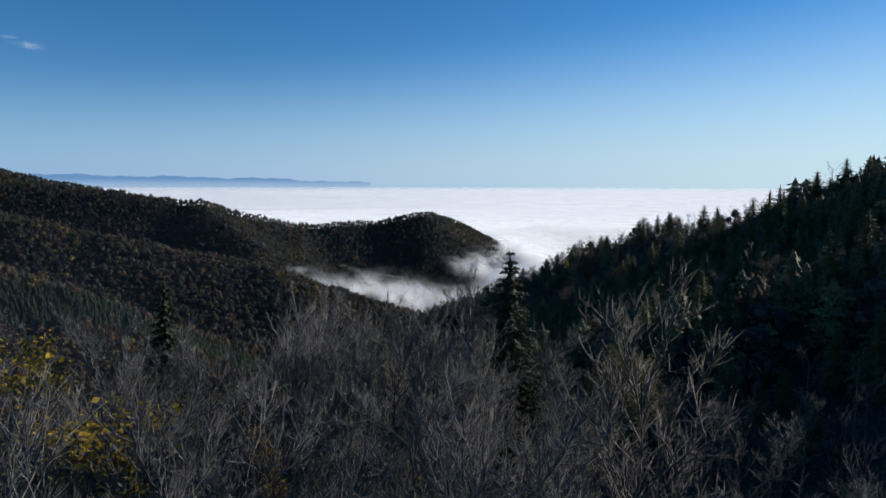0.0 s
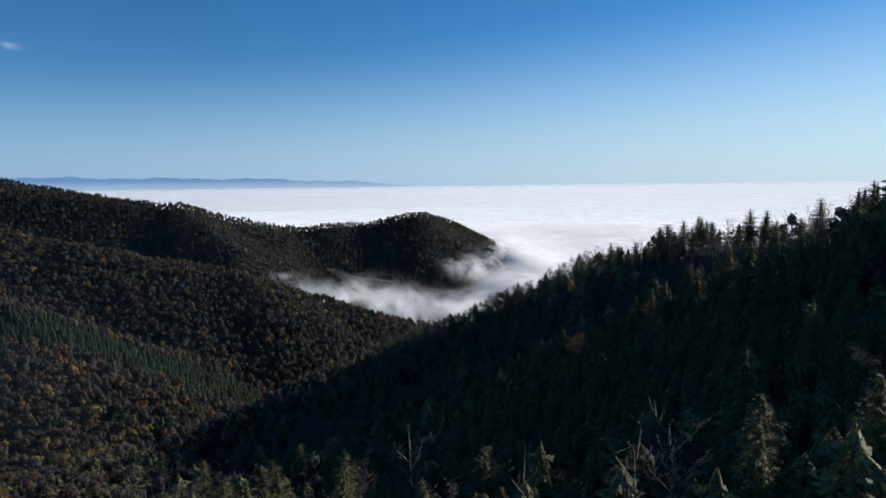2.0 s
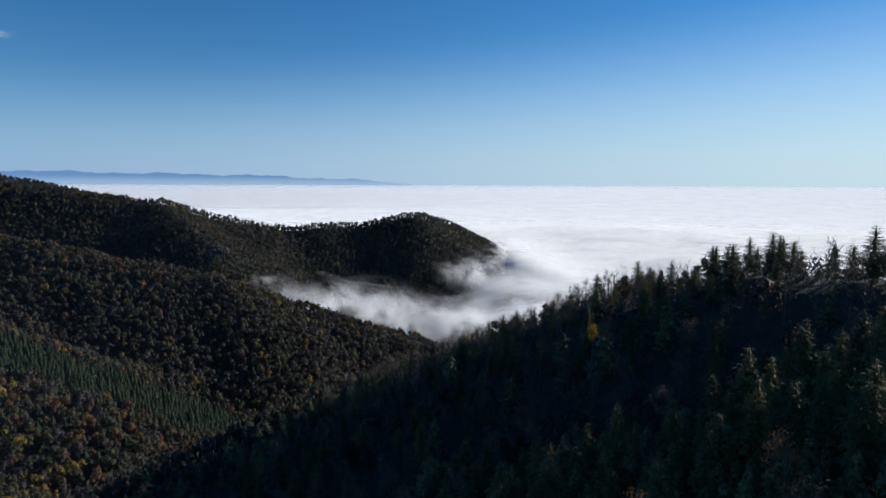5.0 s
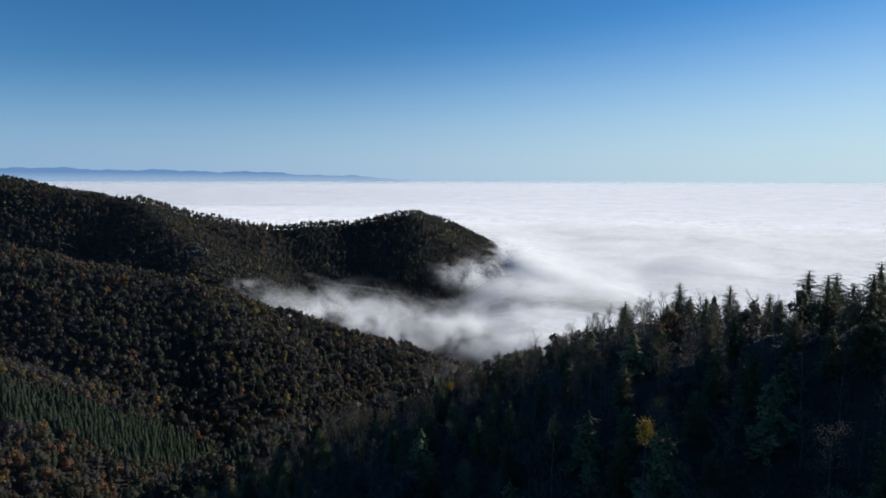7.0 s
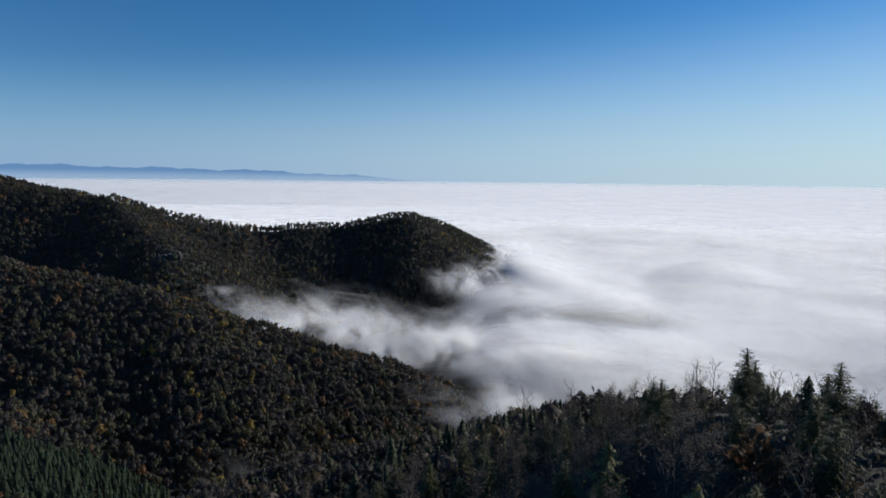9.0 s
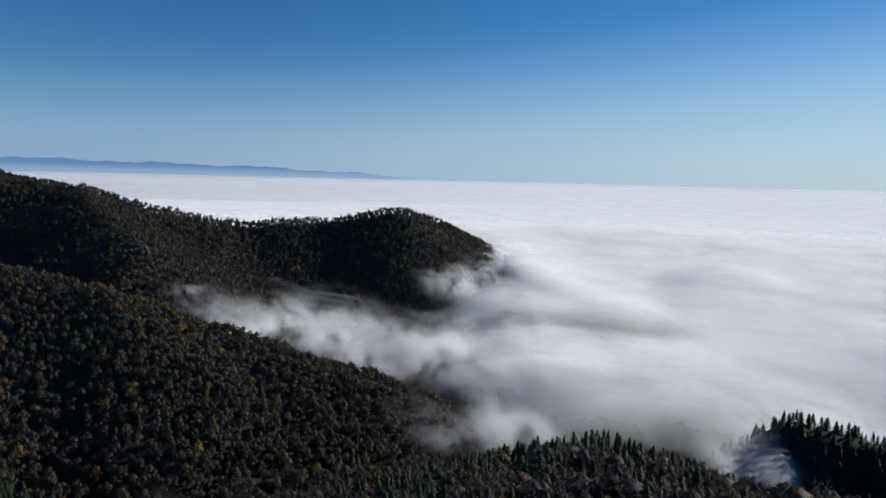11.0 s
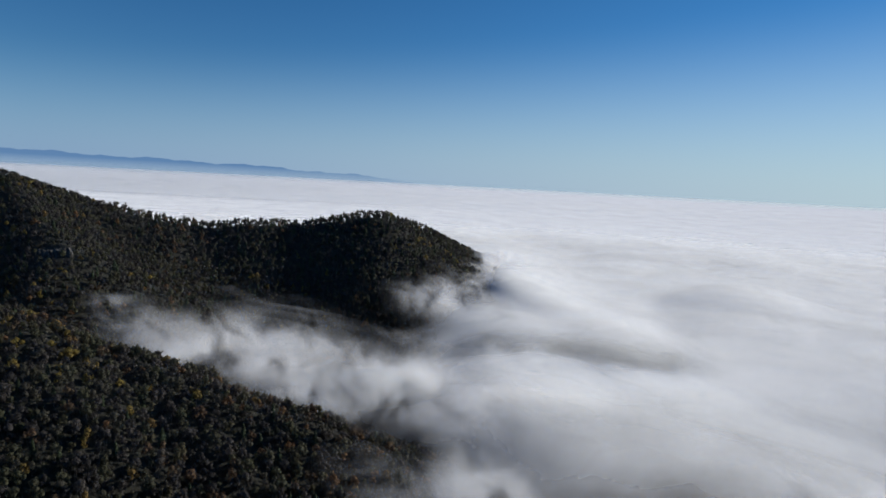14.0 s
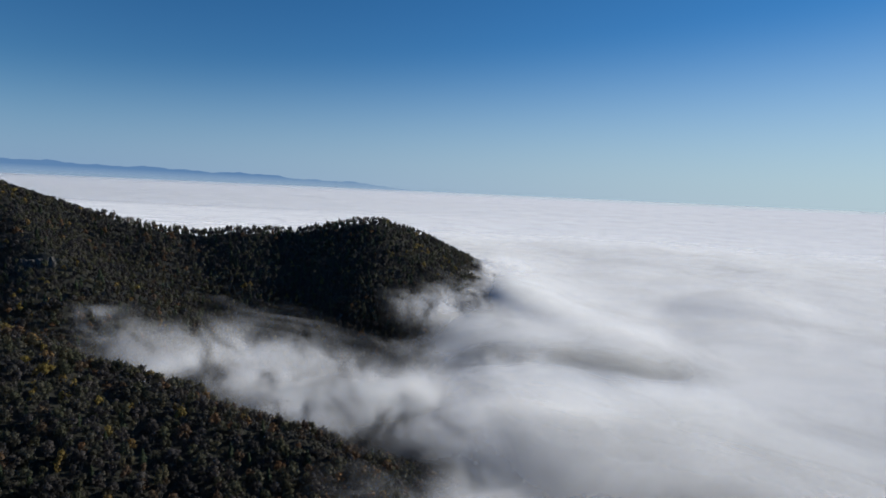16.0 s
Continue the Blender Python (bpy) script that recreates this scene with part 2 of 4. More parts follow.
# ridge lines: crest points (x, y, z) and the fall of the flanks on both sides (left of the run, right of it)
RIDGES = [
    ([(330, -60, 400), (186, 111, 341), (124, 168, 315), (81, 208, 289), (61, 262, 282), (54, 287, 274), (43, 308, 264), (34, 336, 254), (40, 399, 232), (46, 456, 209), (54, 500, 192), (66, 545, 150), (74, 610, 95)], 0.51, 0.45),
    ([(43, 308, 262), (14, 312, 249), (-3, 326, 239), (-35, 348, 216), (-70, 356, 188), (-100, 364, 160)], 0.5, 0.5),
    ([(130, 95, 312), (60, 100, 290), (20, 95, 277), (-15, 100, 260), (-50, 112, 238)], 0.5, 0.5),
    ([(10, 476, 182), (60, 492, 194), (94, 500, 180)], 0.6, 0.5),
    ([(340, 520, 188), (268, 548, 176), (225, 572, 171), (190, 592, 175), (166, 594, 182), (159, 596, 150), (152, 598, 100)], 1.5, 1.1),
    ([(190, 30, 312), (70, 45, 288), (10, 52, 281), (-40, 55, 268), (-110, 70, 225), (-190, 160, 195)], 0.5, 0.34),
    ([(-620, 400, 300), (-480, 440, 262), (-330, 450, 215), (-235, 462, 172), (-150, 490, 132)], 0.55, 0.42),
    ([(-640, 640, 285), (-435, 651, 239), (-310, 668, 218), (-230, 666, 199), (-188, 688, 181), (-145, 687, 167), (-88, 698, 150), (-45, 701, 137), (-29, 720, 126), (5, 750, 95)], 0.6, 0.5),
    ([(-464, 918, 268), (-400, 870, 246), (-335, 827, 224), (-259, 851, 177), (-180, 860, 130)], 0.6, 0.6),
    ([(-900, 860, 320), (-640, 900, 292), (-464, 918, 268), (-400, 970, 246), (-320, 1030, 229), (-230, 1080, 234), (-140, 1115, 248), (-90, 1200, 226), (-36, 1325, 182), (-22, 1352, 176), (-14, 1372, 140), (-6, 1395, 90)], 0.5, 0.6),
    ([(-1600, 900, 420), (-1300, 1020, 385), (-1000, 1160, 325), (-888, 1200, 299), (-640, 1180, 255), (-500, 1300, 180)], 0.45, 0.45),
]


def height(x, y, bumps=True):
    x, y = np.asarray(x, float), np.asarray(y, float)
    total = np.exp(0.16 * (78 - 200) * np.ones_like(x))
    for crest, fall_left, fall_right in RIDGES:
        best = np.full(x.shape, -1e3)
        for (ax, ay, az), (bx, by, bz) in zip(crest, crest[1:]):
            dx, dy = bx - ax, by - ay
            s = np.clip(((x - ax) * dx + (y - ay) * dy) / (dx * dx + dy * dy), 0, 1)
            off = np.hypot(x - ax - s * dx, y - ay - s * dy)
            side = (dx * (y - ay) - dy * (x - ax)) / np.hypot(dx, dy)
            fall = fall_right + (fall_left - fall_right) / (1 + np.exp(-side / 12))
            best = np.maximum(best, az + s * (bz - az) - fall * (np.sqrt(off * off + 60) - 7.7))
        total += np.exp(0.16 * (best - 200))
    z = 200 + np.log(total) / 0.16
    if bumps:
        z = z + 2.2 * np.sin(x / 23 + 1.3 * np.sin(y / 31)) * np.cos(y / 27 + np.sin(x / 37)) + 1.0 * np.sin(x / 9.1 + y / 13) * np.sin(y / 8.3 - x / 17)
    return z


def grid(xs, ys, z):
    """A sheet over the plan's rows and columns: its vertices and quads."""
    gx, gy = np.meshgrid(xs, ys)
    verts = np.stack([gx.ravel(), gy.ravel(), z.ravel()], 1)
    nx, ny = len(xs), len(ys)
    i = (np.arange(ny - 1)[:, None] * nx + np.arange(nx - 1)[None, :]).ravel()
    return verts, np.stack([i, i + 1, i + nx + 1, i + nx], 1)


def spaced(start, fine_from, fine_to, end, step, far_steps):
    """Marks along an axis: even in the middle stretch, ever wider towards both ends."""
    left = fine_from - np.geomspace(step * 1.5, fine_from - start, far_steps)[::-1]
    right = fine_to + np.geomspace(step * 1.5, end - fine_to, far_steps)
    return np.concatenate([left, np.arange(fine_from, fine_to + step, step), right])


# ---- the ground ----
gxs, gys = spaced(-4800, -1100, 420, 4800, 8, 24), spaced(-4800, -80, 1460, 4800, 8, 24)
GX, GY = np.meshgrid(gxs, gys)
gv, gf = grid(gxs, gys, height(GX, GY))
ground = mesh_object("ground", gv, gf, ground_material(), smooth=True)
tagged(ground, "steep forest floor with leaf litter and moss", "ground", kind="structure")


# ---- the sea of fog ----
def ripples(x, y, seed):
    z = np.zeros_like(x)
    rnd = np.random.default_rng(seed)
    for wave, amp in ((520, 7), (310, 5), (190, 3)):
        for k in range(3):
            a, ph = rnd.uniform(0, 2 * math.pi), rnd.uniform(0, 2 * math.pi)
            warp = 0.35 * wave * np.sin((x * math.sin(a * 2 + 1) + y * math.cos(a * 2 + 1)) / (wave * 0.37) / 2.7 + ph)
            z += amp * 0.6 * np.sin((x * math.cos(a) + y * math.sin(a) + warp) * 2 * math.pi / wave + ph)
    return z


def step(v, a, b):
    s = np.clip((v - a) / (b - a), 0, 1)
    return s * s * (3 - 2 * s)


def add_veil(ob, values):
    ob.data.attributes.new("veil", "FLOAT", "POINT").data.foreach_set("value", np.asarray(values, np.float32))


def billows(x, y):
    """Rounded heads with creases between them."""
    return 3.0 * np.abs(np.sin(x / 47 + 1.5 * np.sin(y / 59 + 1)) + np.sin(y / 41 + 1.7 * np.sin(x / 67)))


def hump(x, y, cx, cy, rx, ry):
    return np.exp(-((x - cx) / rx) ** 2 - ((y - cy) / ry) ** 2)


def fog_top(x, y):
    r = np.hypot(x, y - 200)
    z = 150 + 30 * step(y + 0.25 * x, 640, 1250) + 44 * step(-x, 90, 280) * step(y, 640, 760) * (1 - step(y, 880, 1150))
    z = z - 9 * step(x, 60, 200) * (1 - step(y, 720, 920)) + 104 * step(r, 2200, 4850) + (billows(x, y) - 3) * (1 - step(r, 900, 1500)) - 9 * hump(x, y, 117, 888, 75, 40) + 13 * hump(x, y, 34, 1150, 60, 130) - 24 * hump(x, y, -60, 670, 95, 62)
    return z + (1 - step(r, 900, 2000)) * 0.6 * ripples(x, y, 5)


fog_r = np.concatenate([np.linspace(0.01, 1000, 84), np.geomspace(1015, 5000, 46)])
fog_a = np.linspace(0, 2 * math.pi, 200, endpoint=False)
FA, FD = np.meshgrid(fog_a, fog_r)
FX, FY = 60 + FD * np.sin(FA), 800 + FD * np.cos(FA)
FR = np.hypot(FX, FY - 200)
squeeze = np.minimum(1, 4870 / FR)
FX, FY = FX * squeeze, 200 + (FY - 200) * squeeze
FR = np.hypot(FX, FY - 200)
FTOP = fog_top(FX, FY)
fog_layers = [  # metres below the top, cover, noise scale, noise limits
    (34, 1.0, 0.008, 0.05, 0.4),
    (25, 0.55, 0.008, 0.18, 0.76),
    (18, 0.55, 0.009, 0.20, 0.80),
    (11, 0.55, 0.009, 0.22, 0.82),
    (5, 0.55, 0.010, 0.24, 0.84),
    (-1, 0.36, 0.011, 0.30, 0.84),
    (-7, 0.22, 0.013, 0.34, 0.86),
    (-14, 0.12, 0.015, 0.38, 0.86),
]
# gaps torn in the mist, where the dark slopes show, and the wide hollow beside the headland
gaps = 0.9 * hump(FX, FY, -88, 868, 58, 34) + 0.25 * hump(FX, FY, 12, 902, 26, 20) + 0.16 * hump(FX, FY, 5, 605, 40, 36)
hollow = 1.25 * hump(FX, FY, 108, 892, 78, 34)
fi, fj = np.meshgrid(np.arange(200), np.arange(len(fog_r) - 1))
fog_faces = np.stack([fj * 200 + fi, fj * 200 + (fi + 1) % 200, (fj + 1) * 200 + (fi + 1) % 200, (fj + 1) * 200 + fi], 2).reshape(-1, 4)
for k, (below, cover, scale, low, high) in enumerate(fog_layers):
    near = 1 - step(FR, 1100, 1800)
    z = FTOP - below * near + (1 - near) * (3 * k)
    # the mist thins out up the valley and where it meets the slopes
    deep_by = z - height(FX, FY, False)
    thin = -0.8 * (1 - step(FY + 0.3 * FX, 400, 590)) - 0.75 * (1 - step(deep_by, -2, 14 + 5 * k)) - gaps
    thin = thin - ((0.5 * step(FR, 1500, 1950) if k != 5 else 0.5 * step(FR, 3300, 4000)) if k else 0.30 * (1 - step(FY + 0.3 * FX, 640, 1000)))
    wide_open = step(FY + 0.5 * FX, 700, 1020)
    thin = thin + wide_open * (0, 0.1, 0.1, 0.2, 0.3, 0.0, -0.06, -0.10)[k] - 0.10 * step(-FX, 20, 200) * (1 - step(FY, 1000, 1300))
    thin = thin - hollow * (0.04, 0.1, 0.25, 0.45, 0.6, 0.6, 0.6, 0.6)[k]
    v = np.stack([FX.ravel(), FY.ravel(), z.ravel()], 1)
    f = fog_faces[(FY.ravel()[fog_faces] > 380).all(1)] if k else fog_faces
    f = f[(FR.ravel()[f] < (4000 if k == 5 else 2000)).any(1)] if k else f
    f = f[(FY.ravel()[f] > 330).all(1) | (FR.ravel()[f] > 1500).any(1)]
    layer = mesh_object("fog_bank", v, f, fog_material("mist", cover, scale, low, high, seed=37.0 * k, relief=0.1 if k == 0 else 0.06), tones=thin.ravel(), attr="thin", smooth=True)
    up_valley = FY + 0.3 * FX
    veil = (1 - (0.96 if k else 1.0) * step(-FX, 10, 150) * (1 - step(FY, 880, 1010))) * (0.15 + 0.85 * step(up_valley, 650, 930)) * (1 - 0.85 * step(FR, 3900, 4860)) * (1 - (0.5 if k else 0) * step(FR, 1300, 2200))
    add_veil(layer, veil.ravel())
    tagged(layer, "white sea of fog filling the valley and plain", "fog", kind="stuff")


def mist(name, label, runs, seed, cover, scale=0.034):
    """Loose puffs of mist strung along lines over the ground: thin cupped veils, tilted every way, that fade towards their rims and towards the slopes."""
    g, vs, fs, veil, base = random.Random(seed), [], [], [], 0
    u, w = np.meshgrid(np.linspace(-1, 1, 9), np.linspace(-1, 1, 9))
    faces = grid(u[0], w[:, 0], u)[1]
    for points, count, reach, low, high, weight in runs:
        for _ in range(count):
            q = g.uniform(0, len(points) - 1.0001)
            m = int(q)
            c = np.array(points[m]) + (np.array(points[m + 1]) - np.array(points[m])) * (q - m) + np.array([g.gauss(0, 0.5), g.gauss(0, 0.5), g.gauss(0, 0.12)]) * reach
            r = g.uniform(low, high)
            n = np.array([0.4 + g.gauss(0, 0.15), -0.42 + g.gauss(0, 0.14), 0.85 + g.gauss(0, 0.1)])
            n /= np.linalg.norm(n)
            a = np.cross(n, (g.gauss(0, 0.25), 0.2, 1))
            a /= np.linalg.norm(a)
            d = np.cross(n, a)
            cup = 0.13 * r * (u * u + w * w) + 0.07 * r * np.sin(3 * u + g.uniform(0, 6)) * np.cos(3 * w + g.uniform(0, 6))
            p = c + (u * r * g.uniform(0.9, 1.7))[..., None] * a + (w * 0.72 * r)[..., None] * d - cup[..., None] * n
            over = p[..., 2] - height(p[..., 0], p[..., 1], False)
            vs.append(p.reshape(-1, 3))
            fs.append(faces + base)
            veil.append((weight * g.uniform(0.4, 1.3) * (1 - step(np.hypot(u, w), 0.1, 0.98)) * step(over, 1, 4 + 0.3 * r)).ravel())
            base += u.size
    ob = mesh_object(name, np.concatenate(vs), np.concatenate(fs), fog_material("loose_mist", cover, scale, 0.34, 0.68, seed=seed, relief=0.0, through_it=0.1, evened=1.6), tones=np.zeros(base), attr="thin", smooth=True)
    add_veil(ob, np.concatenate(veil))
    return tagged(ob, label, "mist", kind="stuff")


mist("mist_plume", "torn plumes of white mist against the dark headland", [
    ([(-42, 960, 173), (-20, 1080, 184), (4, 1225, 188), (16, 1290, 186)], 60, 20, 22, 52, 0.38),
    ([(4, 1060, 182), (16, 1150, 186), (14, 1260, 180), (0, 1350, 170)], 36, 18, 22, 48, 0.4),
    ([(40, 880, 156), (-20, 860, 156)], 10, 18, 28, 50, 0.2)], 3, 0.9)
mist("valley_mist", "thin trailing mist in the side valley", [
    ([(-262, 772, 182), (-215, 785, 175)], 20, 18, 16, 34, 0.10),
    ([(-215, 785, 174), (-140, 790, 165), (-60, 780, 156), (-10, 770, 152)], 64, 26, 30, 70, 0.15),
    ([(-220, 745, 172), (-150, 735, 163), (-85, 745, 152), (-20, 750, 148)], 44, 20, 28, 60, 0.16),
    ([(-275, 790, 196), (-262, 770, 186)], 8, 6, 10, 18, 0.14),
    ([(-60, 770, 150), (30, 760, 148)], 14, 26, 34, 70, 0.18)], 8, 0.9)
mist("spur_mist", "soft mist washing round the wooded spur", [
    ([(-40, 665, 128), (10, 670, 132), (60, 680, 138)], 24, 22, 20, 48, 0.2),
    ([(92, 545, 150), (125, 562, 162), (150, 574, 170)], 26, 12, 18, 36, 0.22),
    ([(170, 640, 152), (240, 660, 156)], 14, 18, 18, 40, 0.3),
    ([(-130, 560, 140), (-60, 470, 150), (-45, 400, 160)], 12, 24, 24, 50, 0.08)], 11, 0.9)
mist("small_cloud", "small thin white cloud in the blue sky", [
    ([(-1245, 1480, 672), (-1205, 1530, 652)], 9, 13, 18, 40, 0.16)], 23, 0.9, scale=0.018)


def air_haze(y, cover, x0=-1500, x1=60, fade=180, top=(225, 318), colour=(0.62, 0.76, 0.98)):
    """A thin tinted sheet across the valley that imitates lit air."""
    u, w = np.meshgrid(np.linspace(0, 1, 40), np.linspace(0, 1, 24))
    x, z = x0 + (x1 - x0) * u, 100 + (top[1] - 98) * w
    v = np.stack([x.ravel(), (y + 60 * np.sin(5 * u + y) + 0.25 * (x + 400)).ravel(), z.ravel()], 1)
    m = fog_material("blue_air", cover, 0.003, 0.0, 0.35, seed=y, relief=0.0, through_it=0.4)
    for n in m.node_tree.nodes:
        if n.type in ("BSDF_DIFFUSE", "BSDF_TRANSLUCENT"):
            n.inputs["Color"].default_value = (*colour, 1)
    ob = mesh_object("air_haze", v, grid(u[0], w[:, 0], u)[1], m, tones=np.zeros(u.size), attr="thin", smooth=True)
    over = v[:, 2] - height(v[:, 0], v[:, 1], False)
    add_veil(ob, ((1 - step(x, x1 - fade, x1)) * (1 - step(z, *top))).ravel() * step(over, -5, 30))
    tagged(ob, "added veil imitating faint blue haze in the air", "haze", kind="stuff")


# added sheets that pale the dark hills, as aerial haze would
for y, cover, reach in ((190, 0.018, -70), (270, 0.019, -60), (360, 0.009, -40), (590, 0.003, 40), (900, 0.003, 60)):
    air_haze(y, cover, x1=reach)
# added darker sheet: dims the far fog on the side away from the sun
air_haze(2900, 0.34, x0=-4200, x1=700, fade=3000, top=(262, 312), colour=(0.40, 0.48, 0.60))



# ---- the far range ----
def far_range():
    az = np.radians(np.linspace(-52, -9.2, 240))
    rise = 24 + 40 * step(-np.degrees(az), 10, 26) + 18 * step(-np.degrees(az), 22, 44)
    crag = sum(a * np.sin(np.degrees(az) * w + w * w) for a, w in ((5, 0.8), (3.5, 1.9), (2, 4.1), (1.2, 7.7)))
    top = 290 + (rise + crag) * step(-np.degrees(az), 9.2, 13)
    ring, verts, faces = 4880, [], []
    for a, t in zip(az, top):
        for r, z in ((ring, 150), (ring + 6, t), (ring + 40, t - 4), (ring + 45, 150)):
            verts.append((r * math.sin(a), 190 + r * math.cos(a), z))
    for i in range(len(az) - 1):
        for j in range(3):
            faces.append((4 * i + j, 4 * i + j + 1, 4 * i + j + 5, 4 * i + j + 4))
    ob = mesh_object("backdrop_mountain_range", verts, faces, haze_material("painted_far_haze", (0.30, 0.44, 0.62), (0.13, 0.26, 0.48), 292, 345))
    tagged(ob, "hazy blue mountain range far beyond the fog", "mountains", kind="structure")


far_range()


# ---- trees ----
def tri_mesh(name, verts, tris, mats, slots=None, tones=None):
    """A mesh of triangles, filled in one go."""
    me = bpy.data.meshes.new(name)
    verts, tris = np.asarray(verts, np.float32), np.asarray(tris, np.int32)
    me.vertices.add(len(verts))
    me.vertices.foreach_set("co", verts.ravel())
    me.loops.add(tris.size)
    me.loops.foreach_set("vertex_index", tris.ravel())
    me.polygons.add(len(tris))
    me.polygons.foreach_set("loop_start", np.arange(0, tris.size, 3, dtype=np.int32))
    for m in mats:
        me.materials.append(m)
    if slots is not None:
        me.polygons.foreach_set("material_index", np.asarray(slots, np.int32))
    if tones is not None:
        me.attributes.new("tone", "FLOAT", "POINT").data.foreach_set("value", np.asarray(tones, np.float32))
    me.update(calc_edges=True)
    return me


def part(name, shape, mat, parent, label=""):
    ob = new(name, tri_mesh(name, shape[0], shape[1], [mat]))
    ob.parent = parent
    return tagged(ob, label) if label else ob


class Shape:
    """Collects vertices and triangles."""

    def __init__(self):
        self.v, self.t = [], []

    def stick(self, a, b, ra, rb, sides=3):
        a, b = np.asarray(a, float), np.asarray(b, float)
        d = b - a
        d = d / (np.linalg.norm(d) + 1e-9)
        u = np.cross(d, (0.31, 0.82, 0.48) if abs(d[2]) > 0.7 else (0, 0, 1))
        u /= np.linalg.norm(u)
        w = np.cross(d, u)
        n = len(self.v)
        for c, r in ((a, ra), (b, rb)):
            for k in range(sides):
                q = 2 * math.pi * k / sides
                self.v.append(c + r * (math.cos(q) * u + math.sin(q) * w))
        for k in range(sides):
            j = (k + 1) % sides
            self.t += [(n + k, n + j, n + sides + j), (n + k, n + sides + j, n + sides + k)]

    def spike(self, a, b, r):
        a, b = np.asarray(a, float), np.asarray(b, float)
        n = len(self.v)
        self.v += [a + (r, 0, 0), a + (-r * 0.5, r * 0.87, 0), a + (-r * 0.5, -r * 0.87, 0.3 * r), b]
        self.t += [(n, n + 1, n + 3), (n + 1, n + 2, n + 3), (n + 2, n, n + 3)]

    def limb(self, points, r0, r1, sides=3):
        for i in range(len(points) - 1):
            f0, f1 = i / (len(points) - 1), (i + 1) / (len(points) - 1)
            self.stick(points[i], points[i + 1], r0 + (r1 - r0) * f0, r0 + (r1 - r0) * f1, sides)

    def tri(self, a, b, c):
        n = len(self.v)
        self.v += [a, b, c]
        self.t.append((n, n + 1, n + 2))

    def done(self):
        return np.array(self.v), np.array(self.t)


def conifer_shape(rnd, h, r, whorls, boughs, twigs, bare=0.1, flat=0.0):
    """Needle crown: whorls of drooping boughs, each a rib with side sprays. flat: how level the boughs lie, as on an old fir."""
    s = Shape()
    skirts(s, rnd, h * 0.97, r, max(5, whorls // 2), 7, bare=bare + 0.02, full=0.6 - 0.2 * flat, power=0.8 - 0.25 * flat)
    for i in range(whorls):
        f = bare + (0.985 - bare) * (i + rnd.uniform(-0.3, 0.3)) / whorls
        f = min(max(f, bare), 0.985)
        reach = r * (1 - f ** (1 + 2.2 * flat)) ** (0.66 - 0.14 * flat) * rnd.uniform(0.75, 1.15) + 0.03 * r
        n = max(4, int(boughs * (1 - 0.45 * f)))
        spin = rnd.uniform(0, 6.3)
        for k in range(n):
            a = spin + 2 * math.pi * (k + rnd.uniform(-0.25, 0.25)) / n
            ln = reach * rnd.uniform(0.62, 1.15)
            out, side = np.array([math.cos(a), math.sin(a), 0]), np.array([-math.sin(a), math.cos(a), 0])
            lift, droop = (0.16 + 0.3 * f) * ln, (0.55 - 0.42 * flat) * ln * (1.05 - 0.6 * f)
            root = np.array([0, 0, f * h])

            def along(q):
                return root + out * ln * q + np.array([0, 0, lift * q - droop * q * q])

            if twigs == 0:
                w = 0.24 * ln
                s.tri(root, along(0.62) + side * w, along(1))
                s.tri(root, along(1), along(0.62) - side * w)
                continue
            s.tri(along(0.02) - side * 0.03 * ln, along(0.02) + side * 0.03 * ln, along(1))
            for j in range(twigs):
                q = 0.16 + 0.80 * (j + rnd.uniform(0, 0.7)) / twigs
                tw = ln * (0.38 + 0.14 * flat) * (1.15 - 0.7 * q) * rnd.uniform(0.75, 1.25)
                for sg in (-1, 1):
                    p0, p1 = along(q - 0.09), along(min(1, q + 0.07))
                    tip = along(min(1.02, q + 0.17)) + sg * side * tw + np.array([0, 0, -(0.6 - 0.15 * flat) * tw * rnd.uniform(0.4, 1.5)])
                    s.tri(p0, p1, tip)
    top = np.array([0, 0, h])
    for k in range(3):
        a = 2.1 * k
        s.tri(top, top + np.array([0.10 * math.cos(a), 0.10 * math.sin(a), -0.05 * h]), top + np.array([0.10 * math.cos(a + 1.2), 0.10 * math.sin(a + 1.2), -0.05 * h]))
    return s.done()


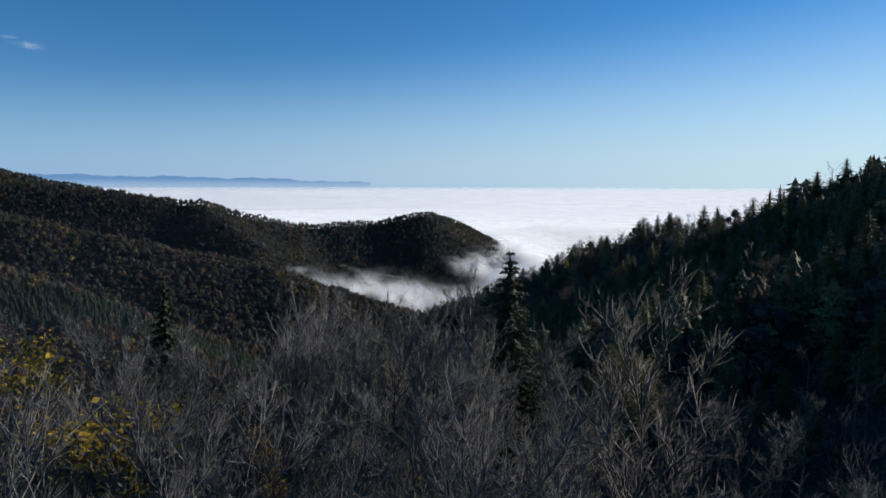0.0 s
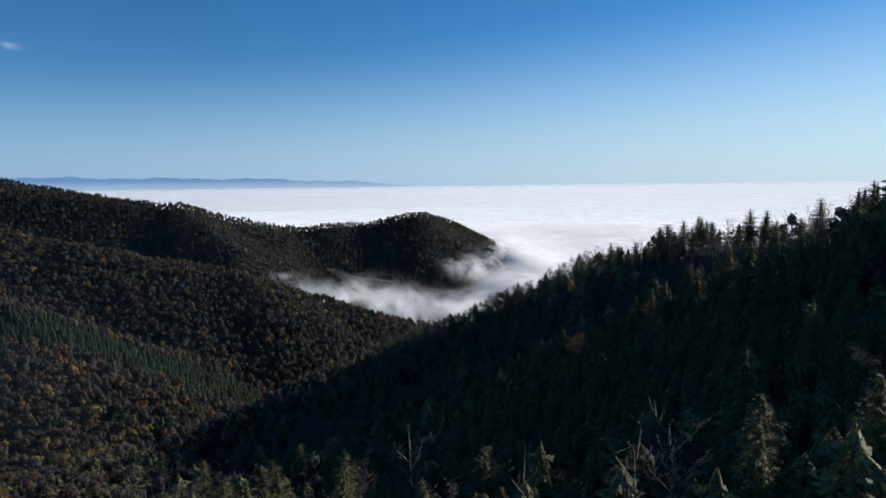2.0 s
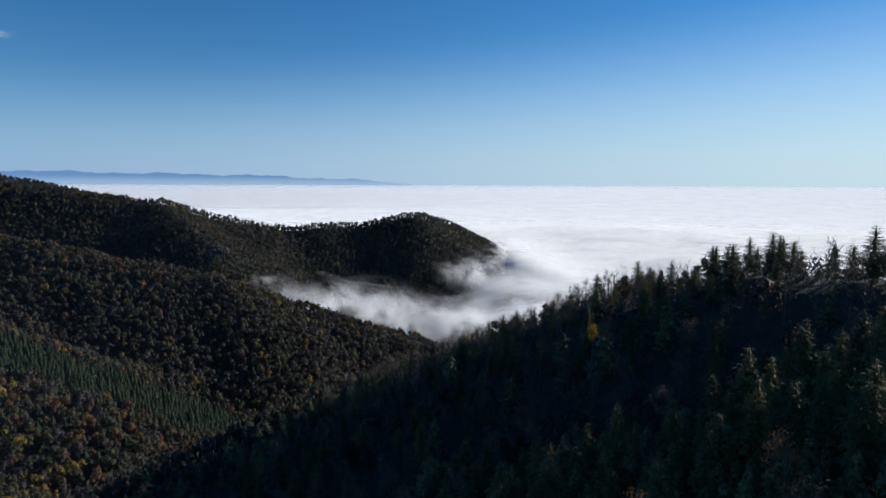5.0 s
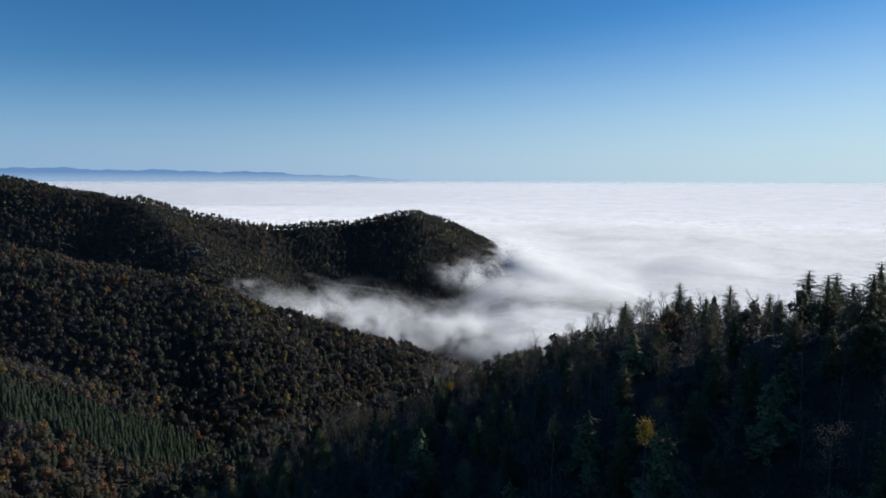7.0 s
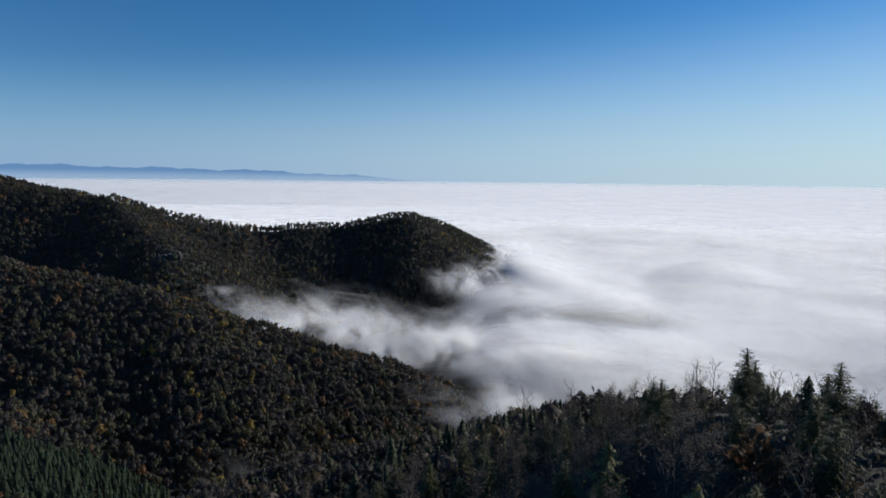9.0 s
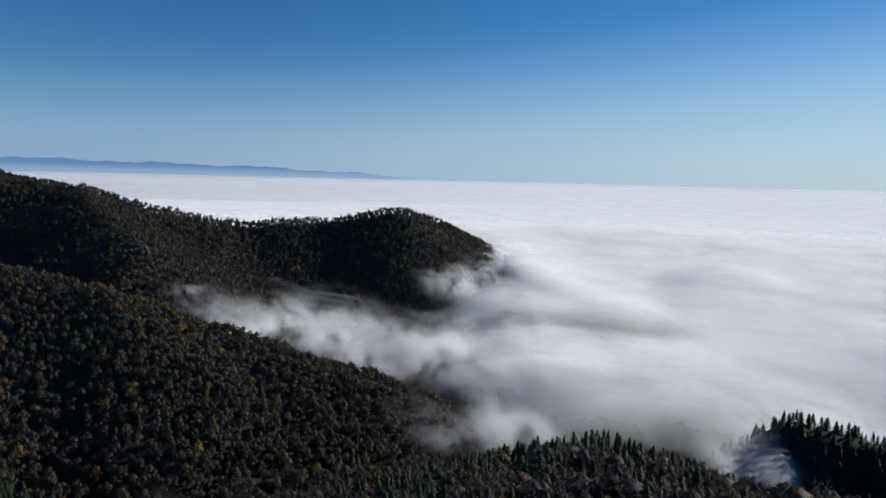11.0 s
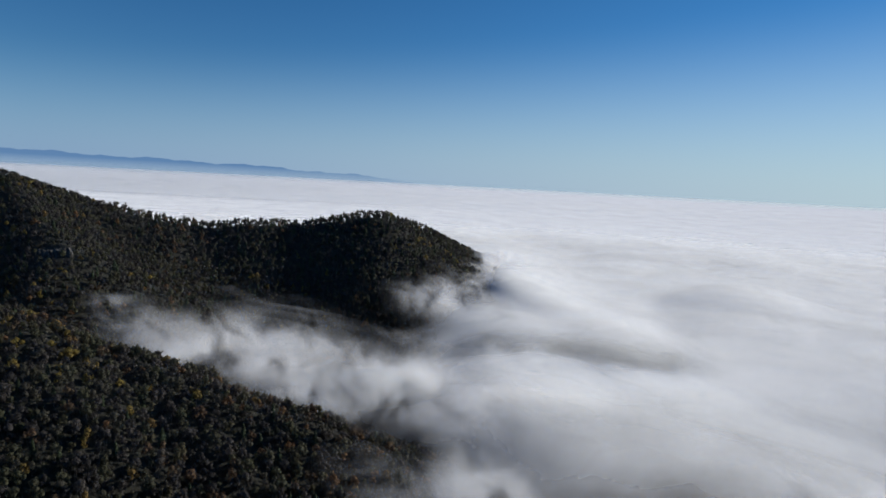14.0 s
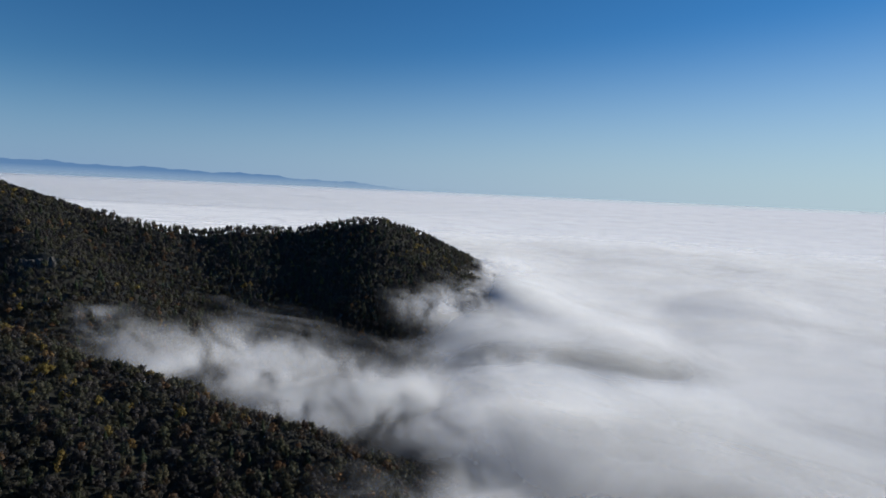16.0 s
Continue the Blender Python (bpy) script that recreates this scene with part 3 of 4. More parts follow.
def near_fir_shape(rnd, h, r, whorls, boughs, twigs):
    """A fir seen close by: boughs with side twigs, each twig feathered with small sprays."""
    s = Shape()
    skirts(s, rnd, h * 0.96, r, whorls // 2, 9, bare=0.14, full=0.6, power=0.8)
    for i in range(whorls):
        f = 0.12 + 0.865 * (i + rnd.uniform(-0.3, 0.3)) / whorls
        ln0 = r * (1 - f) ** 0.78 + 0.04
        n = max(4, int(boughs * (1 - 0.5 * f)))
        spin = rnd.uniform(0, 6.3)
        for k in range(n):
            a, ln = spin + 6.283 * (k + rnd.uniform(-0.3, 0.3)) / n, ln0 * rnd.uniform(0.7, 1.15)
            out, side, up = np.array([math.cos(a), math.sin(a), 0]), np.array([-math.sin(a), math.cos(a), 0]), np.array([0, 0, 1.0])
            root, sag = up * f * h, 0.38 * ln * (1.1 - 0.7 * f)

            def along(q):
                return root + out * ln * q + up * (0.14 * ln * q - sag * q * q)

            s.tri(along(0) - side * 0.05, along(0) + side * 0.05, along(1))
            for j in range(twigs):
                q = 0.15 + 0.82 * (j + rnd.random()) / twigs
                for sg in (-1, 1):
                    base = along(q)
                    way = sg * side + 0.7 * out - 0.25 * up * rnd.uniform(0, 2)
                    way = way / np.linalg.norm(way) * min(0.75, 0.3 * ln * (1.3 - q)) * rnd.uniform(0.7, 1.3)
                    wide = np.cross(way, up) * 0.32
                    s.tri(base, base + way * 0.5 + wide, base + way)
                    s.tri(base, base + way, base + way * 0.45 - wide)
                    s.tri(base + way * 0.3, base + way * 0.75 + 0.16 * up, base + way * 1.1 - 0.1 * up)
    return s.done()


def skirts(s, rnd, h, r, whorls, points, bare=0.08, full=1.0, power=0.72):
    """Layers of hanging needle boughs: ragged cones, one above the other."""
    for i in range(whorls):
        f = bare + (0.97 - bare) * i / whorls
        up = min(0.995, f + 1.7 * (1 - bare) / whorls)
        reach = full * r * (1 - f) ** power * rnd.uniform(0.9, 1.1)
        spin, n = rnd.uniform(0, 6.3), len(s.v)
        ring = []
        for k in range(2 * points):
            a = spin + math.pi * (k + rnd.uniform(-0.3, 0.3)) / points
            q = reach * (rnd.uniform(0.9, 1.2) if k % 2 else rnd.uniform(0.45, 0.7))
            ring.append((q * math.cos(a), q * math.sin(a), f * h + (rnd.uniform(-0.025, 0.01) if k % 2 else rnd.uniform(0.02, 0.05)) * h))
        s.v.append(np.array([0, 0, up * h]))
        s.v += [np.array(p) for p in ring]
        for k in range(2 * points):
            s.t.append((n, n + 1 + k, n + 1 + (k + 1) % (2 * points)))


def far_conifer_shape(rnd, h, r, whorls, points):
    s = Shape()
    skirts(s, rnd, h, r, whorls, points)
    return s.done()


def mid_conifer_shape(rnd, h, r, whorls, boughs):
    """A slim needle core with hanging boughs, each folded like a roof along its rib."""
    s = Shape()
    skirts(s, rnd, h * 0.97, r, 5, 5, full=0.72)
    for i in range(whorls):
        f = 0.1 + 0.87 * (i + rnd.uniform(-0.3, 0.3)) / whorls
        reach, spin = r * (1 - max(f, 0) ** 1.7) ** 0.62 + 0.15, rnd.uniform(0, 6.3)
        for k in range(max(4, int(boughs * (1.1 - 0.5 * f)))):
            a = spin + 6.283 * (k + rnd.uniform(-0.3, 0.3)) / max(4, int(boughs * (1.1 - 0.5 * f)))
            ln = reach * rnd.uniform(0.7, 1.15)
            out, side = np.array([math.cos(a), math.sin(a), 0]), np.array([-math.sin(a), math.cos(a), 0])
            root = np.array([0, 0, f * h]) + out * 0.15 * ln
            tip = np.array([0, 0, f * h - 0.28 * ln]) + out * ln
            mid = np.array([0, 0, f * h - 0.42 * ln * rnd.uniform(0.8, 1.2)]) + out * 0.55 * ln
            s.tri(root, tip, mid + side * 0.36 * ln)
            s.tri(root, mid - side * 0.36 * ln, tip)
    return s.done()


def trunk_shape(rnd, h, r, sides=7, lean=0.02):
    s = Shape()
    pts, x, y = [], 0.0, 0.0
    for i in range(7):
        pts.append((x, y, -1.0 + (h + 1.0) * i / 6))
        x, y = x + rnd.gauss(0, lean * h / 6), y + rnd.gauss(0, lean * h / 6)
    s.limb(pts, r, r * 0.18, sides)
    return s.done(), pts


def bare_shape(rnd, h, spread, limbs=10, branches=6, twigs=5, forked=True, thick=1.0, low=0.36, wander=1.0):
    """A leafless broadleaf tree: the trunk, and apart from it limbs, branches and twigs. Also gives the twig ends."""
    (trunk, pts), s, ends = trunk_shape(rnd, h * 0.82, 0.012 * h * thick, 7, 0.05), Shape(), []

    def grow(start, way, length, r0, r1, steps, wander, rise):
        out, p, d = [np.array(start, float)], np.array(start, float), np.array(way, float)
        for _ in range(steps):
            d = d + np.array([rnd.gauss(0, wander), rnd.gauss(0, wander), rnd.gauss(rise, wander)])
            d /= np.linalg.norm(d)
            p = p + d * length / steps
            out.append(p.copy())
        s.limb(out, r0, r1, 3)
        return out, d

    for i in range(limbs):
        f = low + (0.98 - low) * (i + rnd.random()) / limbs
        q = f * 6 - 0.0001
        k = min(5, int(q))
        a0, a1 = np.array(pts[k]), np.array(pts[k + 1])
        root = a0 + (a1 - a0) * (q - k)
        a = i * 2.4 + rnd.uniform(-0.5, 0.5)
        way = np.array([math.cos(a), math.sin(a), 0.55 + 0.7 * f])
        way /= np.linalg.norm(way)
        limb, d = grow(root, way, spread * (1.25 - 0.55 * f) * rnd.uniform(0.8, 1.15), 0.048 * thick, 0.024, 5, 0.14 * wander, 0.10)
        for b in range(branches):
            w = rnd.uniform(0.25, 1.0) * 5 - 0.001
            m = int(w)
            p = limb[m] + (limb[m + 1] - limb[m]) * (w - m)
            bw = d + np.array([rnd.gauss(0, 0.65), rnd.gauss(0, 0.65), rnd.gauss(0.25, 0.4)])
            bw /= np.linalg.norm(bw)
            br, bd = grow(p, bw, spread * rnd.uniform(0.28, 0.5), 0.024, 0.015, 3, 0.22 * wander, 0.10)
            for c in range(twigs):
                w2 = rnd.uniform(0.3, 1.0) * 3 - 0.001
                m2 = int(w2)
                p2 = br[m2] + (br[m2 + 1] - br[m2]) * (w2 - m2)
                tw = bd + np.array([rnd.gauss(0, 0.7), rnd.gauss(0, 0.7), rnd.gauss(0.3, 0.5)])
                tw /= np.linalg.norm(tw)
                ln = spread * rnd.uniform(0.10, 0.24)
                tip = p2 + (tw + np.array([rnd.gauss(0, 0.2), rnd.gauss(0, 0.2), 0.12])) * ln
                s.spike(p2, tip, 0.016 if wander > 1 else 0.018)
                ends.append(tip)
    return trunk, s.done(), ends


def leaves_on(rnd, ends, per_end, size, loose):
    s = Shape()
    for e in ends:
        for _ in range(per_end):
            p = np.array(e) + np.array([rnd.gauss(0, loose), rnd.gauss(0, loose), rnd.gauss(0, loose)])
            u = np.array([rnd.gauss(0, 1), rnd.gauss(0, 1), rnd.gauss(0, 0.6)])
            w = np.array([rnd.gauss(0, 1), rnd.gauss(0, 1), rnd.gauss(0, 0.6)])
            sz = size * rnd.uniform(0.6, 1.4)
            u, w = u / np.linalg.norm(u) * sz, w / np.linalg.norm(w) * sz
            n = len(s.v)
            s.v += [p - u * 0.5, p + w * 0.4, p + u * 0.5, p - w * 0.4]
            s.t += [(n, n + 1, n + 2), (n, n + 2, n + 3)]
    return s.done()


def conifer(rnd, name, label, group, h, r, mat=None, **kw):
    tree = tagged(new(name), label, "tree", group)
    (trunk, _) = trunk_shape(rnd, h * 0.98, 0.014 * h, 6, 0.006)
    part("trunk", trunk, BARK_DARK, tree)
    part("crown", conifer_shape(rnd, h, r, **kw), mat or SPRUCE, tree)
    return tree


def near_fir(rnd, h, r):
    tree = tagged(new("fir_tree"), "dark fir rising above bare trees", "tree", "firs")
    (trunk, _) = trunk_shape(rnd, h * 0.97, 0.013 * h, 8, 0.004)
    part("trunk", trunk, BARK_DARK, tree)
    part("crown", near_fir_shape(rnd, h, r, 40, 13, 10), NEAR_FIR, tree)
    return tree


def bare_tree(rnd, name, label, group, h, spread, leaf=None, per_end=2, size=0.16, mat=None, **kw):
    tree = tagged(new(name), label, "tree", group)
    trunk, twigs, ends = bare_shape(rnd, h, spread, **kw)
    part("trunk", trunk, mat or BARK_GREY, tree)
    tagged(part("branch_work", twigs, mat or BARK_GREY, tree), kind="stuff")
    if leaf:
        tagged(part("foliage", leaves_on(rnd, ends, per_end, size, 0.28), leaf, tree), kind="stuff")
    return tree


def stand(tree, x, y, size=1.0, turn=0.0, sink=0.3, first=False):
    z = float(height(x, y)) - sink
    m = pose(x, y, z, 0, 0, turn) @ Matrix.Diagonal((size, size, size, 1))
    if first:
        tree.matrix_basis = m
        return tree
    made = copy_thing(tree, m)
    made.matrix_basis = m
    return made


def clear_of(x, y, taken, gap):
    return all((x - a) ** 2 + (y - b) ** 2 > gap * gap for a, b in taken)


rnd = random.Random(7)
taken = []

# master trees, first stood in their own places
knoll_bare = [bare_tree(rnd, "bare_tree", "leafless grey broadleaf tree with fine twigs", "bare trees on the knoll", h, sp, limbs=l, branches=10, twigs=12, wander=1.15, mat=BARK_PALE)
              for h, sp, l in ((14, 4.0, 13), (13, 3.4, 12), (12, 4.4, 13), (15, 3.2, 14))]
knoll_last = [bare_tree(rnd, "thinning_tree", "broadleaf tree with its last olive leaves", "thinning trees on the knoll", h, sp, leaf=OLIVE, per_end=1, size=0.13, limbs=12, branches=6, twigs=5)
              for h, sp in ((12, 3.6), (11, 3.2))]
knoll_gold = [bare_tree(rnd, "golden_tree", "broadleaf tree in bright yellow autumn leaf", "golden trees", h, sp, leaf=YELLOW, per_end=9, size=0.2, limbs=10, branches=4, twigs=5)
              for h, sp in ((12, 2.5), (10, 2.2))]
slope_gold = [bare_tree(rnd, "golden_tree", "broadleaf tree in bright yellow autumn leaf", "golden trees", h, sp, leaf=YELLOW, per_end=8, size=0.18, limbs=7, branches=4, twigs=4, low=0.82, mat=BARK_DARK)
              for h, sp in ((12, 0.9), (10, 0.8))]
slope_rust = [bare_tree(rnd, "rusty_tree", "broadleaf tree in rust-brown autumn leaf", "rusty trees on the shaded slope", h, sp, leaf=RUST, per_end=11, size=0.17, limbs=9, branches=4, twigs=4)
              for h, sp in ((12, 2.8), (10, 2.5))]
old_firs = [conifer(rnd, "fir_tree", "tall dark fir with level boughs", "firs", h, r, mat=FIR, whorls=w, boughs=10, twigs=5, bare=0.14, flat=0.5)
            for h, r, w in ((20, 4.8, 22), (18, 4.6, 20), (16, 4.5, 18))]
spruces = [conifer(rnd, "spruce_tree", "dark green spruce on the steep shaded slope", "spruces on the shaded slope", h, r, whorls=w, boughs=10, twigs=4, bare=0.1, flat=0.1)
           for h, r, w in ((18, 5.4, 20), (16, 5.0, 18), (19, 5.2, 20), (14, 4.6, 16))]
slope_bare = [bare_tree(rnd, "bare_tree", "leafless broadleaf tree among dark firs", "bare trees on the ridge", h, sp, limbs=8, branches=4, twigs=3, mat=BARK_DARK)
              for h, sp in ((13, 3.2), (12, 3.6), (11, 2.8))]
slope_brown = [bare_tree(rnd, "brown_tree", "broadleaf tree with dull brown withered leaves", "brown trees on the ridge", h, sp, leaf=BROWN, per_end=6, size=0.22, limbs=8, branches=4, twigs=4, mat=BARK_DARK)
               for h, sp in ((12, 3.6), (11, 3.2), (10, 3.4))]
unused = {id(o): True for o in knoll_bare + knoll_last + knoll_gold + slope_gold + slope_rust + old_firs + spruces + slope_bare + slope_brown}


def plant(tree, x, y, size=1.0, gap=0.0):
    if gap and not clear_of(x, y, taken, gap):
        return None
    taken.append((x, y))
    return stand(tree, x, y, size, rnd.uniform(0, 360), first=bool(unused.pop(id(tree), False)))


# trees that stand out one by one
for x, y, top in ((5.2, 56.5, 299.9), (-22, 57, 297.8)):
    tall = top - float(height(x, y))
    stand(near_fir(rnd, tall, 4.6 if x > 0 else 4.4), x, y, turn=40 * y, first=True)
    taken.append((x, y))
for x, y, top, kind in ((43, 296, 278.5, 2), (56, 298, 282.5, 0), (58, 269, 290, 1), (54, 244, 293, 2), (62, 257, 293, 0), (78, 207, 301, 0), (-1, 290, 258, 2)):
    plant(old_firs[kind], x, y, (top - float(height(x, y))) / (20, 18, 16)[kind])
for x, y, top, kind in ((-28.5, 51, 293.2, 0), (-15.6, 41, 292.3, 1), (31, 250, 275, 1), (52, 224, 284, 0), (-2.6, 301, 259, 1), (25.5, 233, 279, 0), (-15, 60, 284, 1)):
    plant((knoll_gold if y < 100 else slope_gold)[kind], x, y, (top - float(height(x, y))) / (11.5, 9.7)[kind])
for x, y, top, kind in ((20, 164, 279, 0), (32, 166, 284, 1), (49, 178, 289, 0), (56, 184, 288, 1), (5, 78, 284, 0)):
    plant(slope_rust[kind], x, y, (top - float(height(x, y))) / (11.5, 9.7)[kind])

# a wide dark tree that has kept a few withered leaves
wide_tree = bare_tree(rnd, "withered_tree", "wide dark broadleaf tree with a few withered leaves", "", 14, 3.6, leaf=BROWN, per_end=1, size=0.06, limbs=18, branches=9, twigs=8, thick=0.65, mat=BARK_DARK)
stand(wide_tree, 11, 38.4, (300.4 - float(height(11, 38.4))) / 14.6, first=True)
taken.append((11, 38.4))

# a round olive tree behind the knoll
olive = bare_tree(rnd, "olive_leaved_tree", "round broadleaf tree in olive-yellow leaf", "", 9, 3.2, leaf=OLIVE, per_end=26, size=0.11, limbs=13, branches=5, twigs=6)
stand(olive, 16, 67.5, (289.3 - float(height(17, 67))) / 9.3, first=True)
taken.append((17, 67))

# the knoll under the start: bare broadleaf trees, some with their last leaves
for _ in range(900):
    x, y = rnd.uniform(-40, 50), rnd.uniform(28, 61 + (12 if rnd.random() < 0.4 else 0))
    if math.hypot(x - 5, y - 11) < 19 or (x < -12 and y > 54) or (x < 12 and y > 61):
        continue
    last = rnd.random() < 0.22 and y < 52
    dark = x > 9 and rnd.random() < 0.6
    row = 50 < y < 63 and x < 9.5
    top = (295.6 - 0.05 * abs(x + 2) if row else 297.6 - 0.28 * max(0, y - 42) - 0.2 * max(0, x - 8)) - float(height(x, y))
    plant(rnd.choice(slope_bare if dark else knoll_last if last else knoll_bare), x, y, 0.75 if dark else top / 14 * (rnd.uniform(0.9, 1.05) if row else rnd.uniform(0.75, 1.0)), gap=2.7 if row else 3.6)

# spruces and firs down the shaded slope, nearest the flight
count = {"spruce": 0, "fir": 0, "bare": 0, "brown": 0}
for _ in range(6500):
    x, y = rnd.uniform(-60, 110), rnd.uniform(78, 330)
    if x < -20 and y < 110 or not clear_of(x, y, taken, 3.7 if y > 195 else 4.4):
        continue
    crest = x > 38 + 0.12 * abs(y - 270) and y > 190
    late = y > 200
    kind = rnd.choices(("bare", "brown", "fir", "spruce"), (0.56, 0.0, 0.42, 0.02) if crest else (0.1, 0.34, 0.3, 0.26) if late else (0.015, 0.08, 0.05, 0.855))[0]
    if count[kind] > {"spruce": 140, "fir": 260, "bare": 210, "brown": 260}[kind]:
        continue
    count[kind] += 1
    plant(rnd.choice({"spruce": spruces, "fir": old_firs, "bare": slope_bare, "brown": slope_brown}[kind]), x, y, {"bare": rnd.uniform(0.5, 0.78) if crest else rnd.uniform(0.55, 0.8), "brown": rnd.uniform(0.6, 0.85), "fir": rnd.uniform(0.37, 0.53) if crest else rnd.uniform(0.34, 0.5) if late else rnd.uniform(0.42, 0.58), "spruce": rnd.uniform(0.42, 0.68) * (0.8 if late else 1.0)}[kind])


# the hollow behind the knoll
for _ in range(400):
    x, y = rnd.uniform(13, 62), rnd.uniform(60, 84)
    if clear_of(x, y, taken, 3.6):
        brown = rnd.random() < 0.45
        plant(rnd.choice(slope_brown if brown else spruces), x, y, rnd.uniform(0.5, 0.7) if brown else rnd.uniform(0.3, 0.45))


# the steep bank close under the flight
for _ in range(1500):
    x, y = rnd.uniform(8, 75), rnd.uniform(125, 196)
    if clear_of(x, y, taken, 3.9) and sum(1 for o in bpy.data.objects if o.name.startswith("spruce_tree")) < 295:
        plant(rnd.choice(spruces), x, y, rnd.uniform(0.42, 0.64))


# ---- the woods farther off ----
def wood(name, label, spots, templates, mats, sizes, tones):
    """Many trees in one mesh. templates: (vertices, triangles, slot of each triangle)."""
    vs, ts, sl, tn, base = [], [], [], [], 0
    spots, sizes, tones = np.asarray(spots), np.asarray(sizes), np.asarray(tones)
    rng = np.random.default_rng(len(spots))
    which = rng.integers(0, len(templates), len(spots))
    turn = rng.uniform(0, 2 * math.pi, len(spots))
    for k, (v, t, slot) in enumerate(templates):
        pick = np.nonzero(which == k)[0]
        if not len(pick):
            continue
        c, s, z = np.cos(turn[pick])[:, None], np.sin(turn[pick])[:, None], sizes[pick][:, None]
        wide = z * rng.uniform(0.85, 1.2, len(pick))[:, None]
        out = np.stack([(v[None, :, 0] * c - v[None, :, 1] * s) * wide + spots[pick, 0:1], (v[None, :, 0] * s + v[None, :, 1] * c) * wide + spots[pick, 1:2], v[None, :, 2] * z + spots[pick, 2:3]], 2)
        vs.append(out.reshape(-1, 3))
        ts.append((t[None] + (np.arange(len(pick)) * len(v))[:, None, None] + base).reshape(-1, 3))
        sl.append(np.tile(slot, len(pick)))
        tn.append(np.repeat(tones[pick], len(v)))
        base += len(pick) * len(v)
    ob = new(name, tri_mesh(name, np.concatenate(vs), np.concatenate(ts), mats, np.concatenate(sl), np.concatenate(tn)))
    return tagged(ob, label, "forest", kind="stuff")


def joined(*shapes):
    vs, ts, sl, n = [], [], [], 0
    for slot, (v, t) in shapes:
        vs.append(v), ts.append(t + n), sl.append(np.full(len(t), slot))
        n += len(v)
    return np.concatenate(vs), np.concatenate(ts), np.concatenate(sl)


def thin_trunk(h, r):
    s = Shape()
    s.stick((0, 0, -1.5), (0, 0, h), r, r * 0.3, 3)
    return s.done()


def ball():
    bm = bmesh.new()
    bmesh.ops.create_icosphere(bm, subdivisions=1, radius=1.0)
    out = [tuple(v.co) for v in bm.verts], [tuple(v.index for v in f.verts) for f in bm.faces]
    bm.free()
    return out


BALL_V, BALL_T = ball()
HEAD_V = [(1, 0, -0.15), (0, 1, 0.1), (-1, 0, -0.1), (0, -1, 0.15), (0.1, 0, 1), (0, 0.1, -1)]
HEAD_T = [(0, 1, 4), (1, 2, 4), (2, 3, 4), (3, 0, 4), (1, 0, 5), (2, 1, 5), (3, 2, 5), (0, 3, 5)]


def clump_shape(seed, h, r, n, size, low=0.32, limbs=4, solid=0, count=6):
    """A far broadleaf crown: leaf and twig sprays in lumps over an uneven egg, with gaps."""
    g = random.Random(seed)
    s = Shape()
    lumps = [(g.uniform(-0.55, 0.55) * r, g.uniform(-0.55, 0.55) * r, h * g.uniform(low + 0.12, 0.9), r * g.uniform(0.38, 0.62)) for _ in range(count)]
    for cx, cy, cz, cr in lumps[:solid]:
        n0 = len(s.v)
        for p in BALL_V:
            s.v.append(np.array([cx, cy, cz]) + np.array(p) * (0.86, 0.86, 1.0) * cr * g.uniform(0.72, 1.08))
        s.t += [tuple(n0 + q for q in t) for t in BALL_T]
    for i in range(n):
        cx, cy, cz, cr = lumps[i % len(lumps)]
        d = np.array([g.gauss(0, 1), g.gauss(0, 1), g.gauss(0.25, 1)])
        d /= np.linalg.norm(d)
        p = np.array([cx, cy, cz]) + d * cr * g.uniform(0.75, 1.1) * np.array([1, 1, 1.15])
        u = np.cross(d, (g.gauss(0, 1), g.gauss(0, 1), g.gauss(0, 1)))
        u /= np.linalg.norm(u) + 1e-6
        w = np.cross(d, u) + d * g.uniform(-0.5, 0.5)
        k = size * g.uniform(0.6, 1.3)
        s.tri(p - u * k * 0.6, p + u * k * 0.6, p + w * k)
    for i in range(limbs):
        a = g.uniform(0, 6.3)
        s.stick((0, 0, h * g.uniform(0.3, 0.55)), (0.7 * r * math.cos(a), 0.7 * r * math.sin(a), h * g.uniform(0.65, 1.0)), 0.07, 0.02)
    return s.done()


def sticks_shape(seed, h, r):
    """A far leafless tree: limbs and twigs alone."""
    g = random.Random(seed)
    s = Shape()
    s.stick((0, 0, -1), (0, 0, 0.5 * h), 0.16, 0.11)
    s.stick((0, 0, 0.5 * h), (0.2, 0.1, 0.9 * h), 0.11, 0.04)
    for i in range(8):
        a, f = i * 2.4, 0.35 + 0.07 * i
        p = np.array([0, 0, f * h])
        d = np.array([math.cos(a), math.sin(a), 1.1]) * r * 0.5
        q = p + d
        e = q + np.array([0.5 * d[0], 0.5 * d[1], 0.9 * d[2]]) * g.uniform(0.7, 1.2)
        s.stick(p, q, 0.07, 0.05)
        s.spike(q, e, 0.05)
        for _ in range(7):
            b = q + (e - q) * g.uniform(-0.6, 0.8)
            s.spike(b, b + np.array([g.gauss(0, 0.7), g.gauss(0, 0.7), g.uniform(0.3, 1.6)]), 0.035)
    return joined((0, s.done()))


def spots_in(x0, x1, y0, y1, gap, seed):
    """Places on the plan, one in each cell, off the grid."""
    rng = np.random.default_rng(seed)
    gx, gy = np.meshgrid(np.arange(x0, x1, gap), np.arange(y0, y1, gap))
    gx = gx + rng.uniform(-0.48, 0.48, gx.shape) * gap
    gy = gy + rng.uniform(-0.48, 0.48, gy.shape) * gap
    return gx.ravel(), gy.ravel(), rng


